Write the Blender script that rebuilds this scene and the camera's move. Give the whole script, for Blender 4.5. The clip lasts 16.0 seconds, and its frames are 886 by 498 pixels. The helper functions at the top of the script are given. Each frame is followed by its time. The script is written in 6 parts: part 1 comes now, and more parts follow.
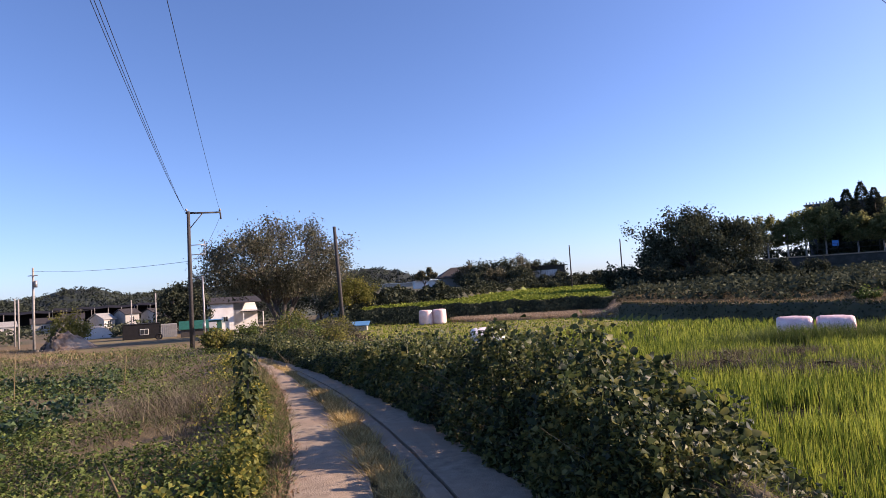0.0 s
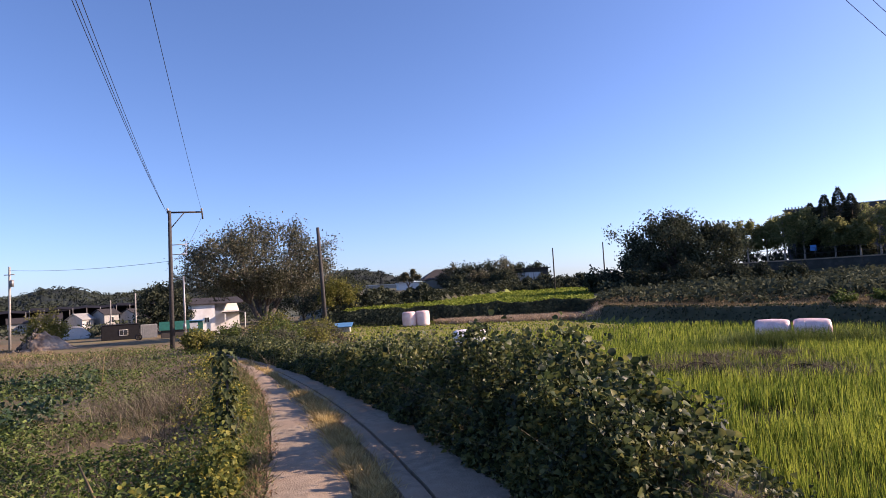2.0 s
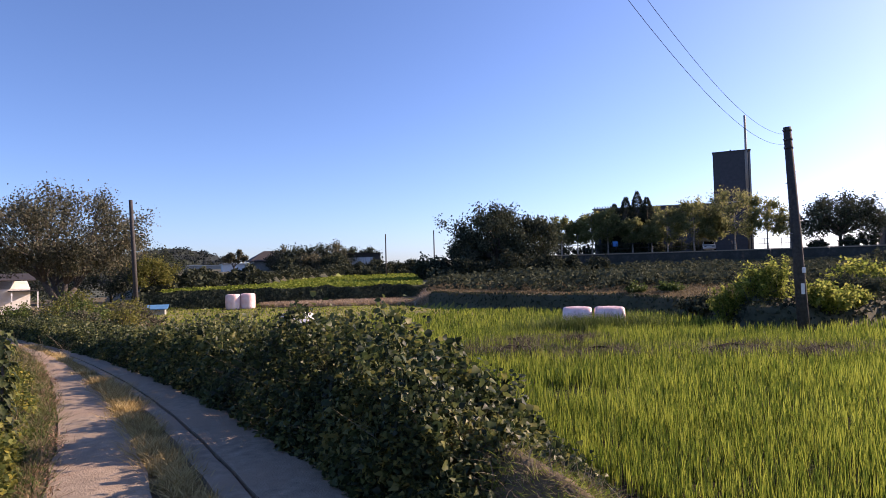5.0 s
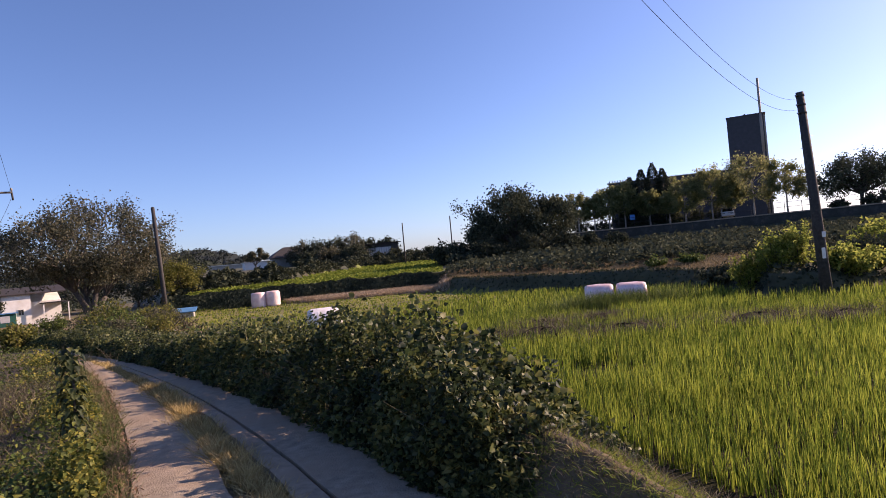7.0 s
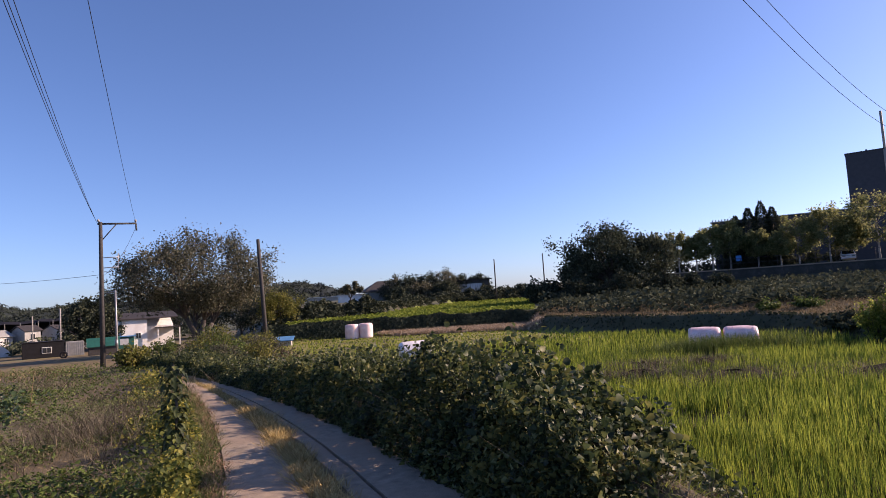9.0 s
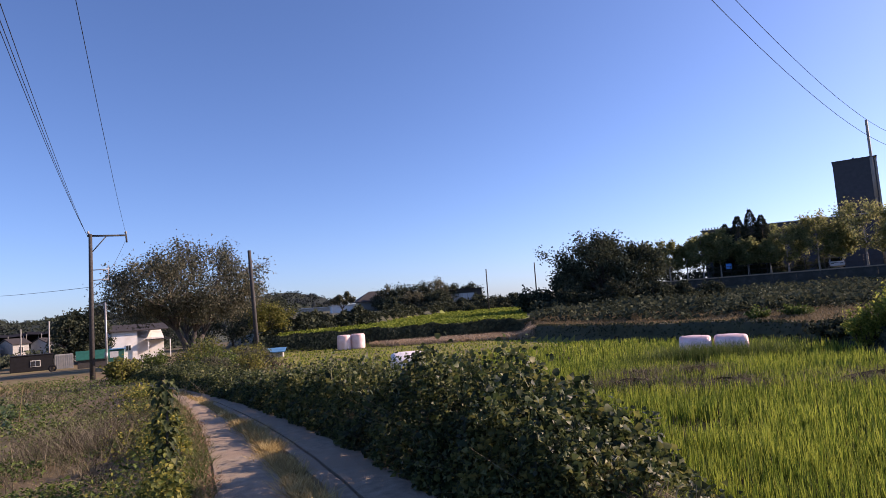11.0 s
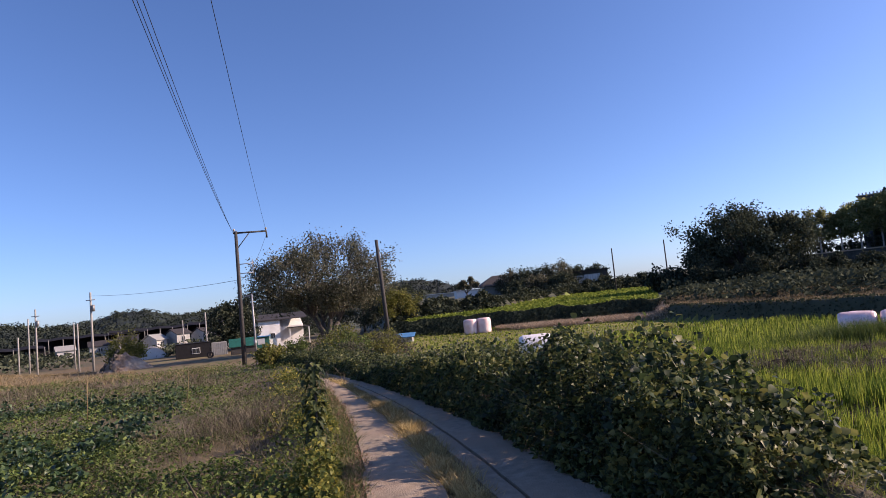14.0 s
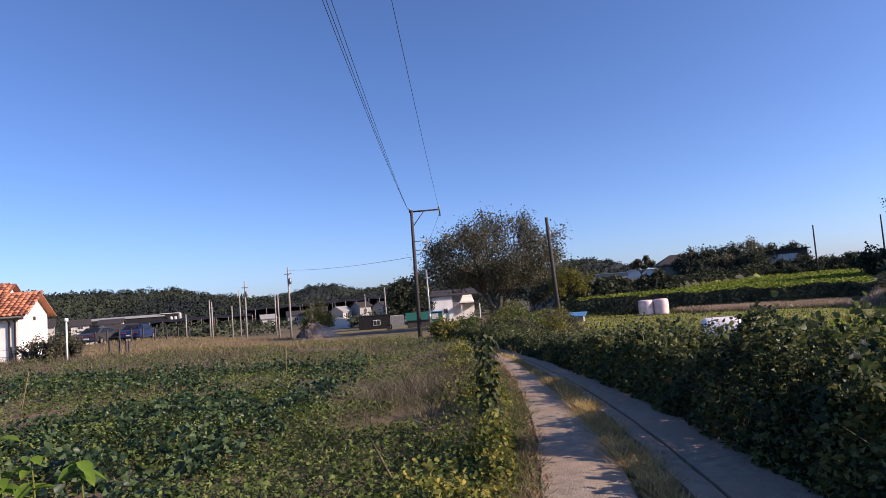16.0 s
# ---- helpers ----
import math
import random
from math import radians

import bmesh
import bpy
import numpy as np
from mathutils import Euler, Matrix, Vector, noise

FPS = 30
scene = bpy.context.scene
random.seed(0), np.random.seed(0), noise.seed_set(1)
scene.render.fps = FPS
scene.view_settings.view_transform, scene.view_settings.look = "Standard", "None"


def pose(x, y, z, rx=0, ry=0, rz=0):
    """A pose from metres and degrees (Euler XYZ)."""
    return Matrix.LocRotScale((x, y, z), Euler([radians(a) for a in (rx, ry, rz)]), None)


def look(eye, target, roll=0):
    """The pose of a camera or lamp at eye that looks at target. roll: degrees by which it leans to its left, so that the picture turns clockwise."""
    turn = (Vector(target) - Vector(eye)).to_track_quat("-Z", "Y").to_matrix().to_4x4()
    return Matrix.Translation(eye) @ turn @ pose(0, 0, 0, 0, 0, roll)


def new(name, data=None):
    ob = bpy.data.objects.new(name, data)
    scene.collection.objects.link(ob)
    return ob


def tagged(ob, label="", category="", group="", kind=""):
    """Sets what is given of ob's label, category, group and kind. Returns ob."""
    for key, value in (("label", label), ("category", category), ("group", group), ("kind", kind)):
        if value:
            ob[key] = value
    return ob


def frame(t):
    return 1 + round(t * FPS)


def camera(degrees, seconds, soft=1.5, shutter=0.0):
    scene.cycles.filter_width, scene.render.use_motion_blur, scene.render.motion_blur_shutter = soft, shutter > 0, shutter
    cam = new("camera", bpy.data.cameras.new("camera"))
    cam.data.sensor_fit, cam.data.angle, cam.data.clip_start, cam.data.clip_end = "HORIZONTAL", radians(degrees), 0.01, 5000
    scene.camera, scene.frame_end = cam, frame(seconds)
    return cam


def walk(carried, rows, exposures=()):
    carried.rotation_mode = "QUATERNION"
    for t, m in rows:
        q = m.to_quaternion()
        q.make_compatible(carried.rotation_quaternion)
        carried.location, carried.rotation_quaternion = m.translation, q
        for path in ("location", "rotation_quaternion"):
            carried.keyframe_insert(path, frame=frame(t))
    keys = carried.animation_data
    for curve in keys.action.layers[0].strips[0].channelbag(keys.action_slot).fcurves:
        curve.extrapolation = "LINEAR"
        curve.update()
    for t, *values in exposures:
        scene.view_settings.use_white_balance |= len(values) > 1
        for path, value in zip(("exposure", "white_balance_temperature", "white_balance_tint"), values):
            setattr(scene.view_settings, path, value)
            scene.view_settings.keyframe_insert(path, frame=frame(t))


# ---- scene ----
cam = camera(71.02, 16.0, soft=0.6)
# seconds, x, y, z, tilt, lean, turn
ROWS = [
    (0, 0.000, 0.000, 1.700, 93.75, 3.36, 0.00),
    (0.5, 0.007, 0.002, 1.719, 94.05, 3.46, 0.01),
    (1, 0.020, -0.021, 1.704, 94.27, 3.77, -0.01),
    (1.5, 0.020, -0.026, 1.708, 94.16, 3.57, -0.29),
    (2, 0.029, -0.022, 1.689, 93.84, 3.04, -1.49),
    (2.5, 0.018, -0.029, 1.686, 93.14, 2.47, -2.19),
    (3, 0.009, -0.026, 1.694, 92.61, 2.79, -2.53),
    (3.5, 0.008, -0.033, 1.698, 92.22, 2.57, -2.33),
    (4, 0.016, -0.011, 1.698, 92.31, 2.49, -2.11),
    (4.5, 0.097, -0.007, 1.678, 92.86, 2.29, -5.77),
    (4.7, 0.127, -0.007, 1.651, 92.67, 1.57, -10.60),
    (5.2, 0.110, -0.059, 1.657, 91.07, 1.92, -19.89),
    (5.7, 0.040, -0.176, 1.699, 88.48, 3.39, -24.02),
    (6.2, -0.042, -0.300, 1.750, 86.84, 4.99, -23.60),
    (6.5, -0.079, -0.353, 1.774, 87.10, 5.61, -21.42),
    (6.8, -0.097, -0.375, 1.786, 88.81, 5.70, -17.95),
    (7, -0.109, -0.379, 1.795, 90.52, 5.17, -15.24),
    (7.5, -0.117, -0.286, 1.789, 93.08, 4.20, -11.24),
    (8, -0.128, -0.182, 1.761, 94.27, 3.59, -9.20),
    (8.5, -0.137, -0.131, 1.730, 94.56, 3.50, -7.92),
    (9.2, -0.142, -0.106, 1.710, 94.56, 3.72, -6.61),
    (9.8, -0.139, -0.133, 1.717, 94.34, 4.21, -6.25),
    (10.3, -0.135, -0.162, 1.728, 94.41, 4.59, -6.49),
    (10.8, -0.133, -0.176, 1.734, 95.03, 4.76, -7.20),
    (11, -0.126, -0.170, 1.732, 95.43, 3.99, -7.58),
    (11.5, -0.114, -0.155, 1.706, 95.87, 2.78, -10.54),
    (12, -0.100, -0.226, 1.709, 94.90, 2.64, -12.49),
    (12.5, -0.108, -0.243, 1.720, 94.31, 2.73, -12.34),
    (13, -0.122, -0.218, 1.717, 94.02, 2.95, -10.70),
    (13.5, -0.191, -0.132, 1.711, 94.30, 4.29, -4.94),
    (14, -0.238, -0.059, 1.705, 94.92, 5.57, 3.75),
    (14.5, -0.317, 0.069, 1.673, 96.48, 5.03, 14.86),
    (15, -0.336, 0.072, 1.655, 96.61, 5.35, 22.54),
    (15.5, -0.325, 0.093, 1.639, 95.38, 4.44, 23.75),
    (16, -0.317, 0.068, 1.647, 94.30, 4.33, 19.28),
]
walk(cam, [(t, pose(x, y, z, rx, ry, rz)) for t, x, y, z, rx, ry, rz in ROWS],
     exposures=[(0.0, 1.22, 6050, 29), (4.0, 1.23, 6050, 29), (7.0, 1.02, 6250, 32), (8.5, 0.96, 6100, 31), (11.0, 1.0, 6000, 30), (12.0, 1.07, 6000, 29), (13.0, 1.0, 5950, 29), (15.0, 0.88, 5700, 26), (16.0, 0.86, 5700, 26)])

# ---- sky and sun ----
SUN_ELEV, SUN_AZ = 25.0, 84.0          # degrees; azimuth clockwise from +y towards +x
world = bpy.data.worlds.new("sky")
scene.world = world
world.use_nodes = True
wn = world.node_tree.nodes
sky = wn.new("ShaderNodeTexSky")
sky.sky_type = 'NISHITA'
sky.sun_disc = False
sky.sun_elevation = radians(SUN_ELEV)
sky.sun_rotation = radians(SUN_AZ)
sky.altitude = 300
sky.air_density, sky.dust_density, sky.ozone_density = 0.8, 1.0, 4.0
wn["Background"].inputs["Strength"].default_value = 0.087
deep = wn.new("ShaderNodeHueSaturation")
deep.inputs["Hue"].default_value = 0.499
deep.inputs["Saturation"].default_value = 1.02
world.node_tree.links.new(sky.outputs[0], deep.inputs["Color"])
world.node_tree.links.new(deep.outputs[0], wn["Background"].inputs["Color"])
sun_data = bpy.data.lights.new("sun", 'SUN')
sun_data.energy, sun_data.angle, sun_data.color = 5.0, radians(0.5), (1.0, 0.77, 0.50)
sun = new("sun", sun_data)
SUN_DIR = Vector((math.sin(radians(SUN_AZ)) * math.cos(radians(SUN_ELEV)), math.cos(radians(SUN_AZ)) * math.cos(radians(SUN_ELEV)), math.sin(radians(SUN_ELEV))))
sun.matrix_world = look(SUN_DIR * 50, (0, 0, 0))

# ---- materials ----
def material(name, colours, scale=4.0, rough=0.8, bump=0.0, bump_scale=30.0, metal=0.0, stain=None, stain_scale=0.6, island=0.0, obj_random=0.0,
             translucent=0.0, detail=6.0, spec=0.4):
    """Noise between colours (dark to light), with stains at a larger scale, relief, and variation per piece or leaf."""
    m = bpy.data.materials.new(name)
    m.use_nodes = True
    t = m.node_tree
    n, l = t.nodes, t.links
    b = n["Principled BSDF"]
    b.inputs["Roughness"].default_value = rough
    b.inputs["Metallic"].default_value = metal
    b.inputs["Specular IOR Level"].default_value = spec
    if translucent or name == "wooded_hill":
        b.inputs["Specular IOR Level"].default_value = spec * .35
    co = n.new("ShaderNodeTexCoord")
    no = n.new("ShaderNodeTexNoise")
    no.inputs["Scale"].default_value = scale
    no.inputs["Detail"].default_value = detail
    no.inputs["Roughness"].default_value = 0.65
    l.new(co.outputs["Object"], no.inputs["Vector"])
    ramp = n.new("ShaderNodeValToRGB")
    e = ramp.color_ramp.elements
    k = len(colours)
    e[0].position, e[1].position = 0.3, 0.7
    e[0].color, e[1].color = (*colours[0], 1), (*colours[-1], 1)
    for i in range(1, k - 1):
        x = e.new(0.3 + 0.4 * i / (k - 1))
        x.color = (*colours[i], 1)
    fac = no.outputs["Fac"]
    if island or obj_random:
        src = n.new("ShaderNodeNewGeometry").outputs["Random Per Island"] if island else n.new("ShaderNodeObjectInfo").outputs["Random"]
        amount = island or obj_random
        ma = n.new("ShaderNodeMath"); ma.operation = 'MULTIPLY_ADD'
        l.new(src, ma.inputs[0]); ma.inputs[1].default_value = amount; ma.inputs[2].default_value = -amount / 2
        ad = n.new("ShaderNodeMath"); ad.operation = 'ADD'
        l.new(ma.outputs[0], ad.inputs[0]); l.new(fac, ad.inputs[1])
        fac = ad.outputs[0]
    l.new(fac, ramp.inputs[0])
    col = ramp.outputs[0]
    if stain:
        n2 = n.new("ShaderNodeTexNoise")
        n2.inputs["Scale"].default_value = stain_scale
        n2.inputs["Detail"].default_value = 5
        l.new(co.outputs["Object"], n2.inputs["Vector"])
        r2 = n.new("ShaderNodeMapRange")
        r2.inputs[1].default_value, r2.inputs[2].default_value = 0.42, 0.66
        l.new(n2.outputs["Fac"], r2.inputs[0])
        mx = n.new("ShaderNodeMix"); mx.data_type = 'RGBA'
        l.new(r2.outputs[0], mx.inputs[0])
        l.new(col, mx.inputs[6])
        mx.inputs[7].default_value = (*stain, 1)
        col = mx.outputs[2]
    l.new(col, b.inputs["Base Color"])
    if bump:
        nb = n.new("ShaderNodeTexNoise")
        nb.inputs["Scale"].default_value = bump_scale
        nb.inputs["Detail"].default_value = 6
        l.new(co.outputs["Object"], nb.inputs["Vector"])
        bp = n.new("ShaderNodeBump")
        bp.inputs["Strength"].default_value = bump
        bp.inputs["Distance"].default_value = 0.02
        l.new(nb.outputs["Fac"], bp.inputs["Height"])
        l.new(bp.outputs[0], b.inputs["Normal"])
    if translucent:
        tr = n.new("ShaderNodeBsdfTranslucent")
        l.new(col, tr.inputs["Color"])
        mix = n.new("ShaderNodeMixShader")
        mix.inputs[0].default_value = translucent
        l.new(b.outputs[0], mix.inputs[1]); l.new(tr.outputs[0], mix.inputs[2])
        l.new(mix.outputs[0], n["Material Output"].inputs["Surface"])
    return m


M_CONCRETE = material("old_concrete", [(.17, .138, .102), (.255, .21, .152), (.34, .285, .215)], 7.0, .9, .55, 55, stain=(.285, .215, .148), stain_scale=.9, detail=12)
M_BROWNGROUND = material("brown_ground", [(.055, .036, .022), (.10, .066, .040), (.17, .115, .07)], 3, .95, .9, 14, stain=(.07, .06, .03), stain_scale=.4)
M_GRASSG = material("weedy_ground", [(.04, .042, .018), (.07, .066, .03), (.12, .10, .05)], 4, .95, .9, 20, stain=(.12, .085, .05), stain_scale=.35)
M_DRYGRASS = material("dry_grass_ground", [(.065, .046, .022), (.12, .086, .04), (.19, .14, .066)], 3, .95, .8, 14, stain=(.15, .13, .05), stain_scale=.12)
M_PADDY = material("paddy_mud", [(.016, .013, .009), (.028, .023, .015), (.05, .04, .025)], 4, .9, .9, 18, stain=(.03, .034, .012), stain_scale=.5, spec=.1)
M_FIELDG = material("green_field_ground", [(.11, .14, .025), (.18, .22, .035), (.26, .29, .06)], 1.2, .95, .9, 6, stain=(.10, .13, .03), stain_scale=.15)
M_STUBBLE = material("cut_paddy_stubble", [(.095, .095, .018), (.18, .17, .03), (.27, .24, .05)], 3, .95, .9, 14, stain=(.07, .065, .025), stain_scale=.4)
M_DARKVEG = material("hillside_undergrowth", [(.025, .032, .02), (.045, .053, .03), (.075, .078, .044)], .9, .95, 1.0, 4, stain=(.06, .055, .025), stain_scale=.1)
M_FAR = material("distant_farmland", [(.03, .04, .022), (.05, .06, .03), (.09, .09, .045)], .03, .95, .0, 1, stain=(.05, .06, .03), stain_scale=.008)
# Foliage green pulled towards blue, to suggest haze over the distance.
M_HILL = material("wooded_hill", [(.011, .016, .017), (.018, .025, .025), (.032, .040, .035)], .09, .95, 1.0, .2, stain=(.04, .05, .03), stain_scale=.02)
M_BARK = material("bark", [(.038, .034, .029), (.065, .058, .05), (.105, .094, .082)], 12, .9, .8, 40)
M_BARKP = material("pale_bark", [(.20, .19, .165), (.32, .30, .27), (.42, .40, .36)], 6, .85, .3, 40)
M_POLEC = material("weathered_concrete_pole", [(.20, .195, .18), (.27, .26, .24), (.34, .32, .29)], 5, .85, .3, 60)
M_POLEW = material("dark_weathered_wood", [(.026, .025, .025), (.042, .040, .039), (.064, .061, .058)], 9, .85, .5, 50)
M_POLEN = material("pale_concrete_pole", [(.27, .247, .195), (.305, .28, .222), (.345, .315, .25)], 4, .8, .05, 160, stain=(.26, .235, .185), stain_scale=1.6)
M_METAL = material("galvanised_steel", [(.22, .22, .22), (.32, .32, .32)], 14, .5, .05, 50, metal=.6)
M_DARKTRIM = material("dark_trim", [(.03, .028, .028), (.06, .055, .05)], 6, .6)
M_WIRE = material("wire", [(.03, .03, .035), (.045, .045, .05)], 8, .95, spec=0.0)
M_WRAP = material("pale_pink_wrap", [(.66, .46, .45), (.76, .54, .52), (.84, .66, .64)], 2.2, .35, .35, 9, stain=(.82, .68, .67), stain_scale=1.2, spec=.5)
M_WRAPW = material("white_wrap", [(.66, .62, .62), (.76, .72, .72), (.84, .82, .82)], 2.2, .35, .35, 9, spec=.5)
M_LEAF_HEDGE = material("vine_leaf", [(.018, .028, .014), (.031, .047, .02), (.055, .075, .027), (.095, .116, .04), (.16, .165, .055)], 1.1, .5, 0, island=.42, translucent=.34, spec=.7)
M_LEAF_YEL = material("yellowing_leaf", [(.055, .072, .02), (.095, .118, .028), (.14, .155, .035), (.20, .20, .045), (.31, .27, .05)], 1.3, .55, 0, island=.45, translucent=.35)
M_LEAF_CROP = material("crop_leaf", [(.016, .036, .016), (.032, .062, .024), (.072, .11, .045)], .8, .45, 0, island=.7, translucent=.25, spec=.9)
M_LEAF_WEED = material("weed_leaf", [(.042, .068, .017), (.08, .118, .028), (.145, .18, .05)], 1.0, .6, 0, island=.5, translucent=.25)
M_LEAF_TREE = material("tree_leaf", [(.045, .052, .034), (.075, .08, .05), (.11, .11, .07), (.15, .14, .09)], .7, .55, 0, island=.5, translucent=.4)
M_LEAF_DARK = material("dark_tree_leaf", [(.032, .042, .030), (.058, .070, .046), (.10, .112, .070)], .5, .85, 0, island=.4, translucent=.2, spec=.05)
# Copy of the dark tree leaf, made darker to stand for shade.
M_LEAF_SHADE = material("shade_darkened_leaf", [(.026, .034, .025), (.046, .057, .037), (.08, .09, .055)], .5, .8, 0, island=.4, translucent=.15, spec=.1)
M_LEAF_FIELD = material("field_crop_leaf", [(.10, .14, .02), (.17, .22, .035), (.26, .30, .06)], .3, .7, 0, island=.5, translucent=.4, spec=.1)
M_LEAF_ROBINIA = material("yellow_green_shrub_leaf", [(.13, .17, .035), (.22, .26, .055), (.34, .35, .09)], .5, .7, 0, island=.5, translucent=.58, spec=.1)
M_LEAF_PARK = material("park_tree_leaf", [(.12, .14, .06), (.21, .225, .095), (.33, .32, .14)], .4, .8, 0, island=.4, translucent=.6, spec=.1)
M_LEAF_LIGHT = material("light_tree_leaf", [(.08, .09, .022), (.15, .155, .035), (.24, .22, .06)], .5, .6, 0, island=.4, translucent=.45)
M_DRY = material("dead_grass", [(.105, .082, .043), (.20, .155, .083), (.34, .27, .152)], 1.2, .8, 0, island=.6, translucent=.2)
M_DRYP = material("grey_dead_weed", [(.06, .052, .036), (.115, .10, .068), (.20, .175, .122)], 1.2, .8, 0, island=.6, translucent=.15)
M_STRAW = material("golden_grass", [(.26, .19, .08), (.44, .34, .14), (.60, .48, .23)], 1.2, .75, 0, island=.6, translucent=.25)
M_RICE = material("rice_blade", [(.052, .088, .014), (.15, .21, .025), (.30, .345, .052)], .5, .55, 0, island=.75, translucent=.42)
M_PINKGRASS = material("pale_pink_dry_grass", [(.22, .17, .115), (.36, .285, .20), (.48, .39, .29)], .6, .85, 0, island=.6, translucent=.2)
M_KUDZU = material("broad_vine_leaf", [(.018, .03, .014), (.031, .05, .019), (.048, .07, .025), (.088, .112, .036), (.17, .17, .05)], 1.6, .5, 0, island=.5, translucent=.38, spec=.6)
M_LITTER = material("brown_leaf_litter", [(.16, .09, .055), (.26, .155, .095), (.38, .25, .16)], 3, .9, 0, island=.6)

# ---- mesh helpers ----
rng = np.random.default_rng(7)


def fast_mesh(name, V, F, mat, smooth=False, mat_index=None):
    """A mesh from arrays: F holds faces of one size."""
    V, F = np.asarray(V, np.float32), np.asarray(F, np.int32)
    me = bpy.data.meshes.new(name)
    k = F.shape[1]
    me.vertices.add(len(V)); me.vertices.foreach_set("co", V.ravel())
    me.loops.add(F.size); me.loops.foreach_set("vertex_index", F.ravel())
    me.polygons.add(len(F)); me.polygons.foreach_set("loop_start", np.arange(len(F), dtype=np.int32) * k)
    for m in (mat if isinstance(mat, (list, tuple)) else [mat]):
        me.materials.append(m)
    if mat_index is not None:
        me.polygons.foreach_set("material_index", np.asarray(mat_index, np.int32))
    if smooth:
        me.polygons.foreach_set("use_smooth", np.ones(len(F), bool))
    me.update(calc_edges=True)
    me.validate()
    return me


def part(name, bm, mat, parent=None, label=""):
    """Link a bmesh as one mesh object under a thing or a part."""
    me = bpy.data.meshes.new(name)
    bm.to_mesh(me)
    bm.free()
    me.materials.append(mat)
    ob = new(name, me)
    if parent:
        ob.parent = parent
    if label:
        tagged(ob, label)
    return ob


def empty(name, m, label, category, group="", kind=""):
    ob = new(name)
    ob.matrix_world = m
    return tagged(ob, label, category, group, kind)


def box(bm, x0, y0, z0, x1, y1, z1, bevel=0.0):
    r = bmesh.ops.create_cube(bm, size=1.0)
    vs = r["verts"]
    for v in vs:
        v.co = Vector((x0 + (v.co.x + .5) * (x1 - x0), y0 + (v.co.y + .5) * (y1 - y0), z0 + (v.co.z + .5) * (z1 - z0)))
    if bevel:
        es = {e for v in vs for e in v.link_edges}
        bmesh.ops.bevel(bm, geom=list(es), offset=bevel, segments=2, affect='EDGES')
    return bm


def boxed(x0, y0, z0, x1, y1, z1, bevel=0.0):
    return box(bmesh.new(), x0, y0, z0, x1, y1, z1, bevel)


def tube(bm, pts, radii, sides=8, caps=True):
    """A tapered tube along points."""
    pts = [Vector(p) for p in pts]
    rings = []
    for i, p in enumerate(pts):
        d = (pts[min(i + 1, len(pts) - 1)] - pts[max(i - 1, 0)]).normalized()
        a = d.orthogonal().normalized() if i == 0 else (a - d * a.dot(d)).normalized()
        b = d.cross(a)
        rings.append([bm.verts.new(p + (a * math.cos(u) + b * math.sin(u)) * radii[i]) for u in (2 * math.pi * k / sides for k in range(sides))])
    for r0, r1 in zip(rings, rings[1:]):
        for k in range(sides):
            f = bm.faces.new((r0[k], r0[(k + 1) % sides], r1[(k + 1) % sides], r1[k]))
            f.smooth = True
    if caps:
        bm.faces.new(list(reversed(rings[0])))
        bm.faces.new(rings[-1])
    return bm


def leaf_arrays(P, D, N, L, W, fold=0.25):
    """Folded pointed leaves: base P, direction D, normal N, length L, width W (arrays). Returns verts and triangles."""
    n = len(P)
    D = D / np.linalg.norm(D, axis=1, keepdims=True)
    S = np.cross(D, N)
    S /= np.maximum(np.linalg.norm(S, axis=1, keepdims=True), 1e-6)
    U = np.cross(S, D)
    L, W = L[:, None], W[:, None]
    base = P
    mid = P + D * L * .5 - U * L * .05
    tip = P + D * L - U * L * .22
    le = P + D * L * .38 + S * W * .5 + U * W * fold
    ri = P + D * L * .38 - S * W * .5 + U * W * fold
    V = np.stack([base, le, mid, ri, tip], 1).reshape(-1, 3)
    i = (np.arange(n) * 5)[:, None]
    F = np.concatenate([i + [0, 2, 1], i + [0, 3, 2], i + [1, 2, 4], i + [2, 3, 4]], 1).reshape(-1, 3)
    return V, F


def round_leaf_arrays(P, D, N, L, W):
    """Broad rounded leaves with a point, a cupped blade and a bent tip."""
    n = len(P)
    D = D / np.linalg.norm(D, axis=1, keepdims=True)
    S = np.cross(D, N)
    S /= np.maximum(np.linalg.norm(S, axis=1, keepdims=True), 1e-6)
    U = np.cross(S, D)
    rows = []
    for a, b, c in ((0, 0, 0), (.16, .40, .10), (.48, .50, .10), (.80, .26, -.02), (1.0, 0, -.14), (.80, -.26, -.02), (.48, -.50, .10), (.16, -.40, .10), (.48, 0, -.02)):
        rows.append(P + D * (L * a)[:, None] + S * (W * b)[:, None] + U * (L * c)[:, None])
    V = np.stack(rows, 1).reshape(-1, 3)
    i = (np.arange(n) * 9)[:, None]
    F = np.concatenate([i + [k, (k + 1) % 8, 8] for k in range(8)], 1).reshape(-1, 3)
    return V, F


def blade_arrays(P, D, bend, L, W):
    """Grass blades: root P, lean D (unit, mostly up), bend vector, length, width."""
    n = len(P)
    ang = rng.uniform(0, 2 * np.pi, n)
    S = np.stack([np.cos(ang), np.sin(ang), np.zeros(n)], 1) * W[:, None] * .5
    L = L[:, None]
    m = P + D * L * .55 + bend * L * .18
    t = P + D * L + bend * L * .6
    V = np.stack([P - S, P + S, m - S * .8, m + S * .8, t], 1).reshape(-1, 3)
    i = (np.arange(n) * 5)[:, None]
    F = np.concatenate([i + [0, 1, 3], i + [0, 3, 2], i + [2, 3, 4]], 1).reshape(-1, 3)
    return V, F


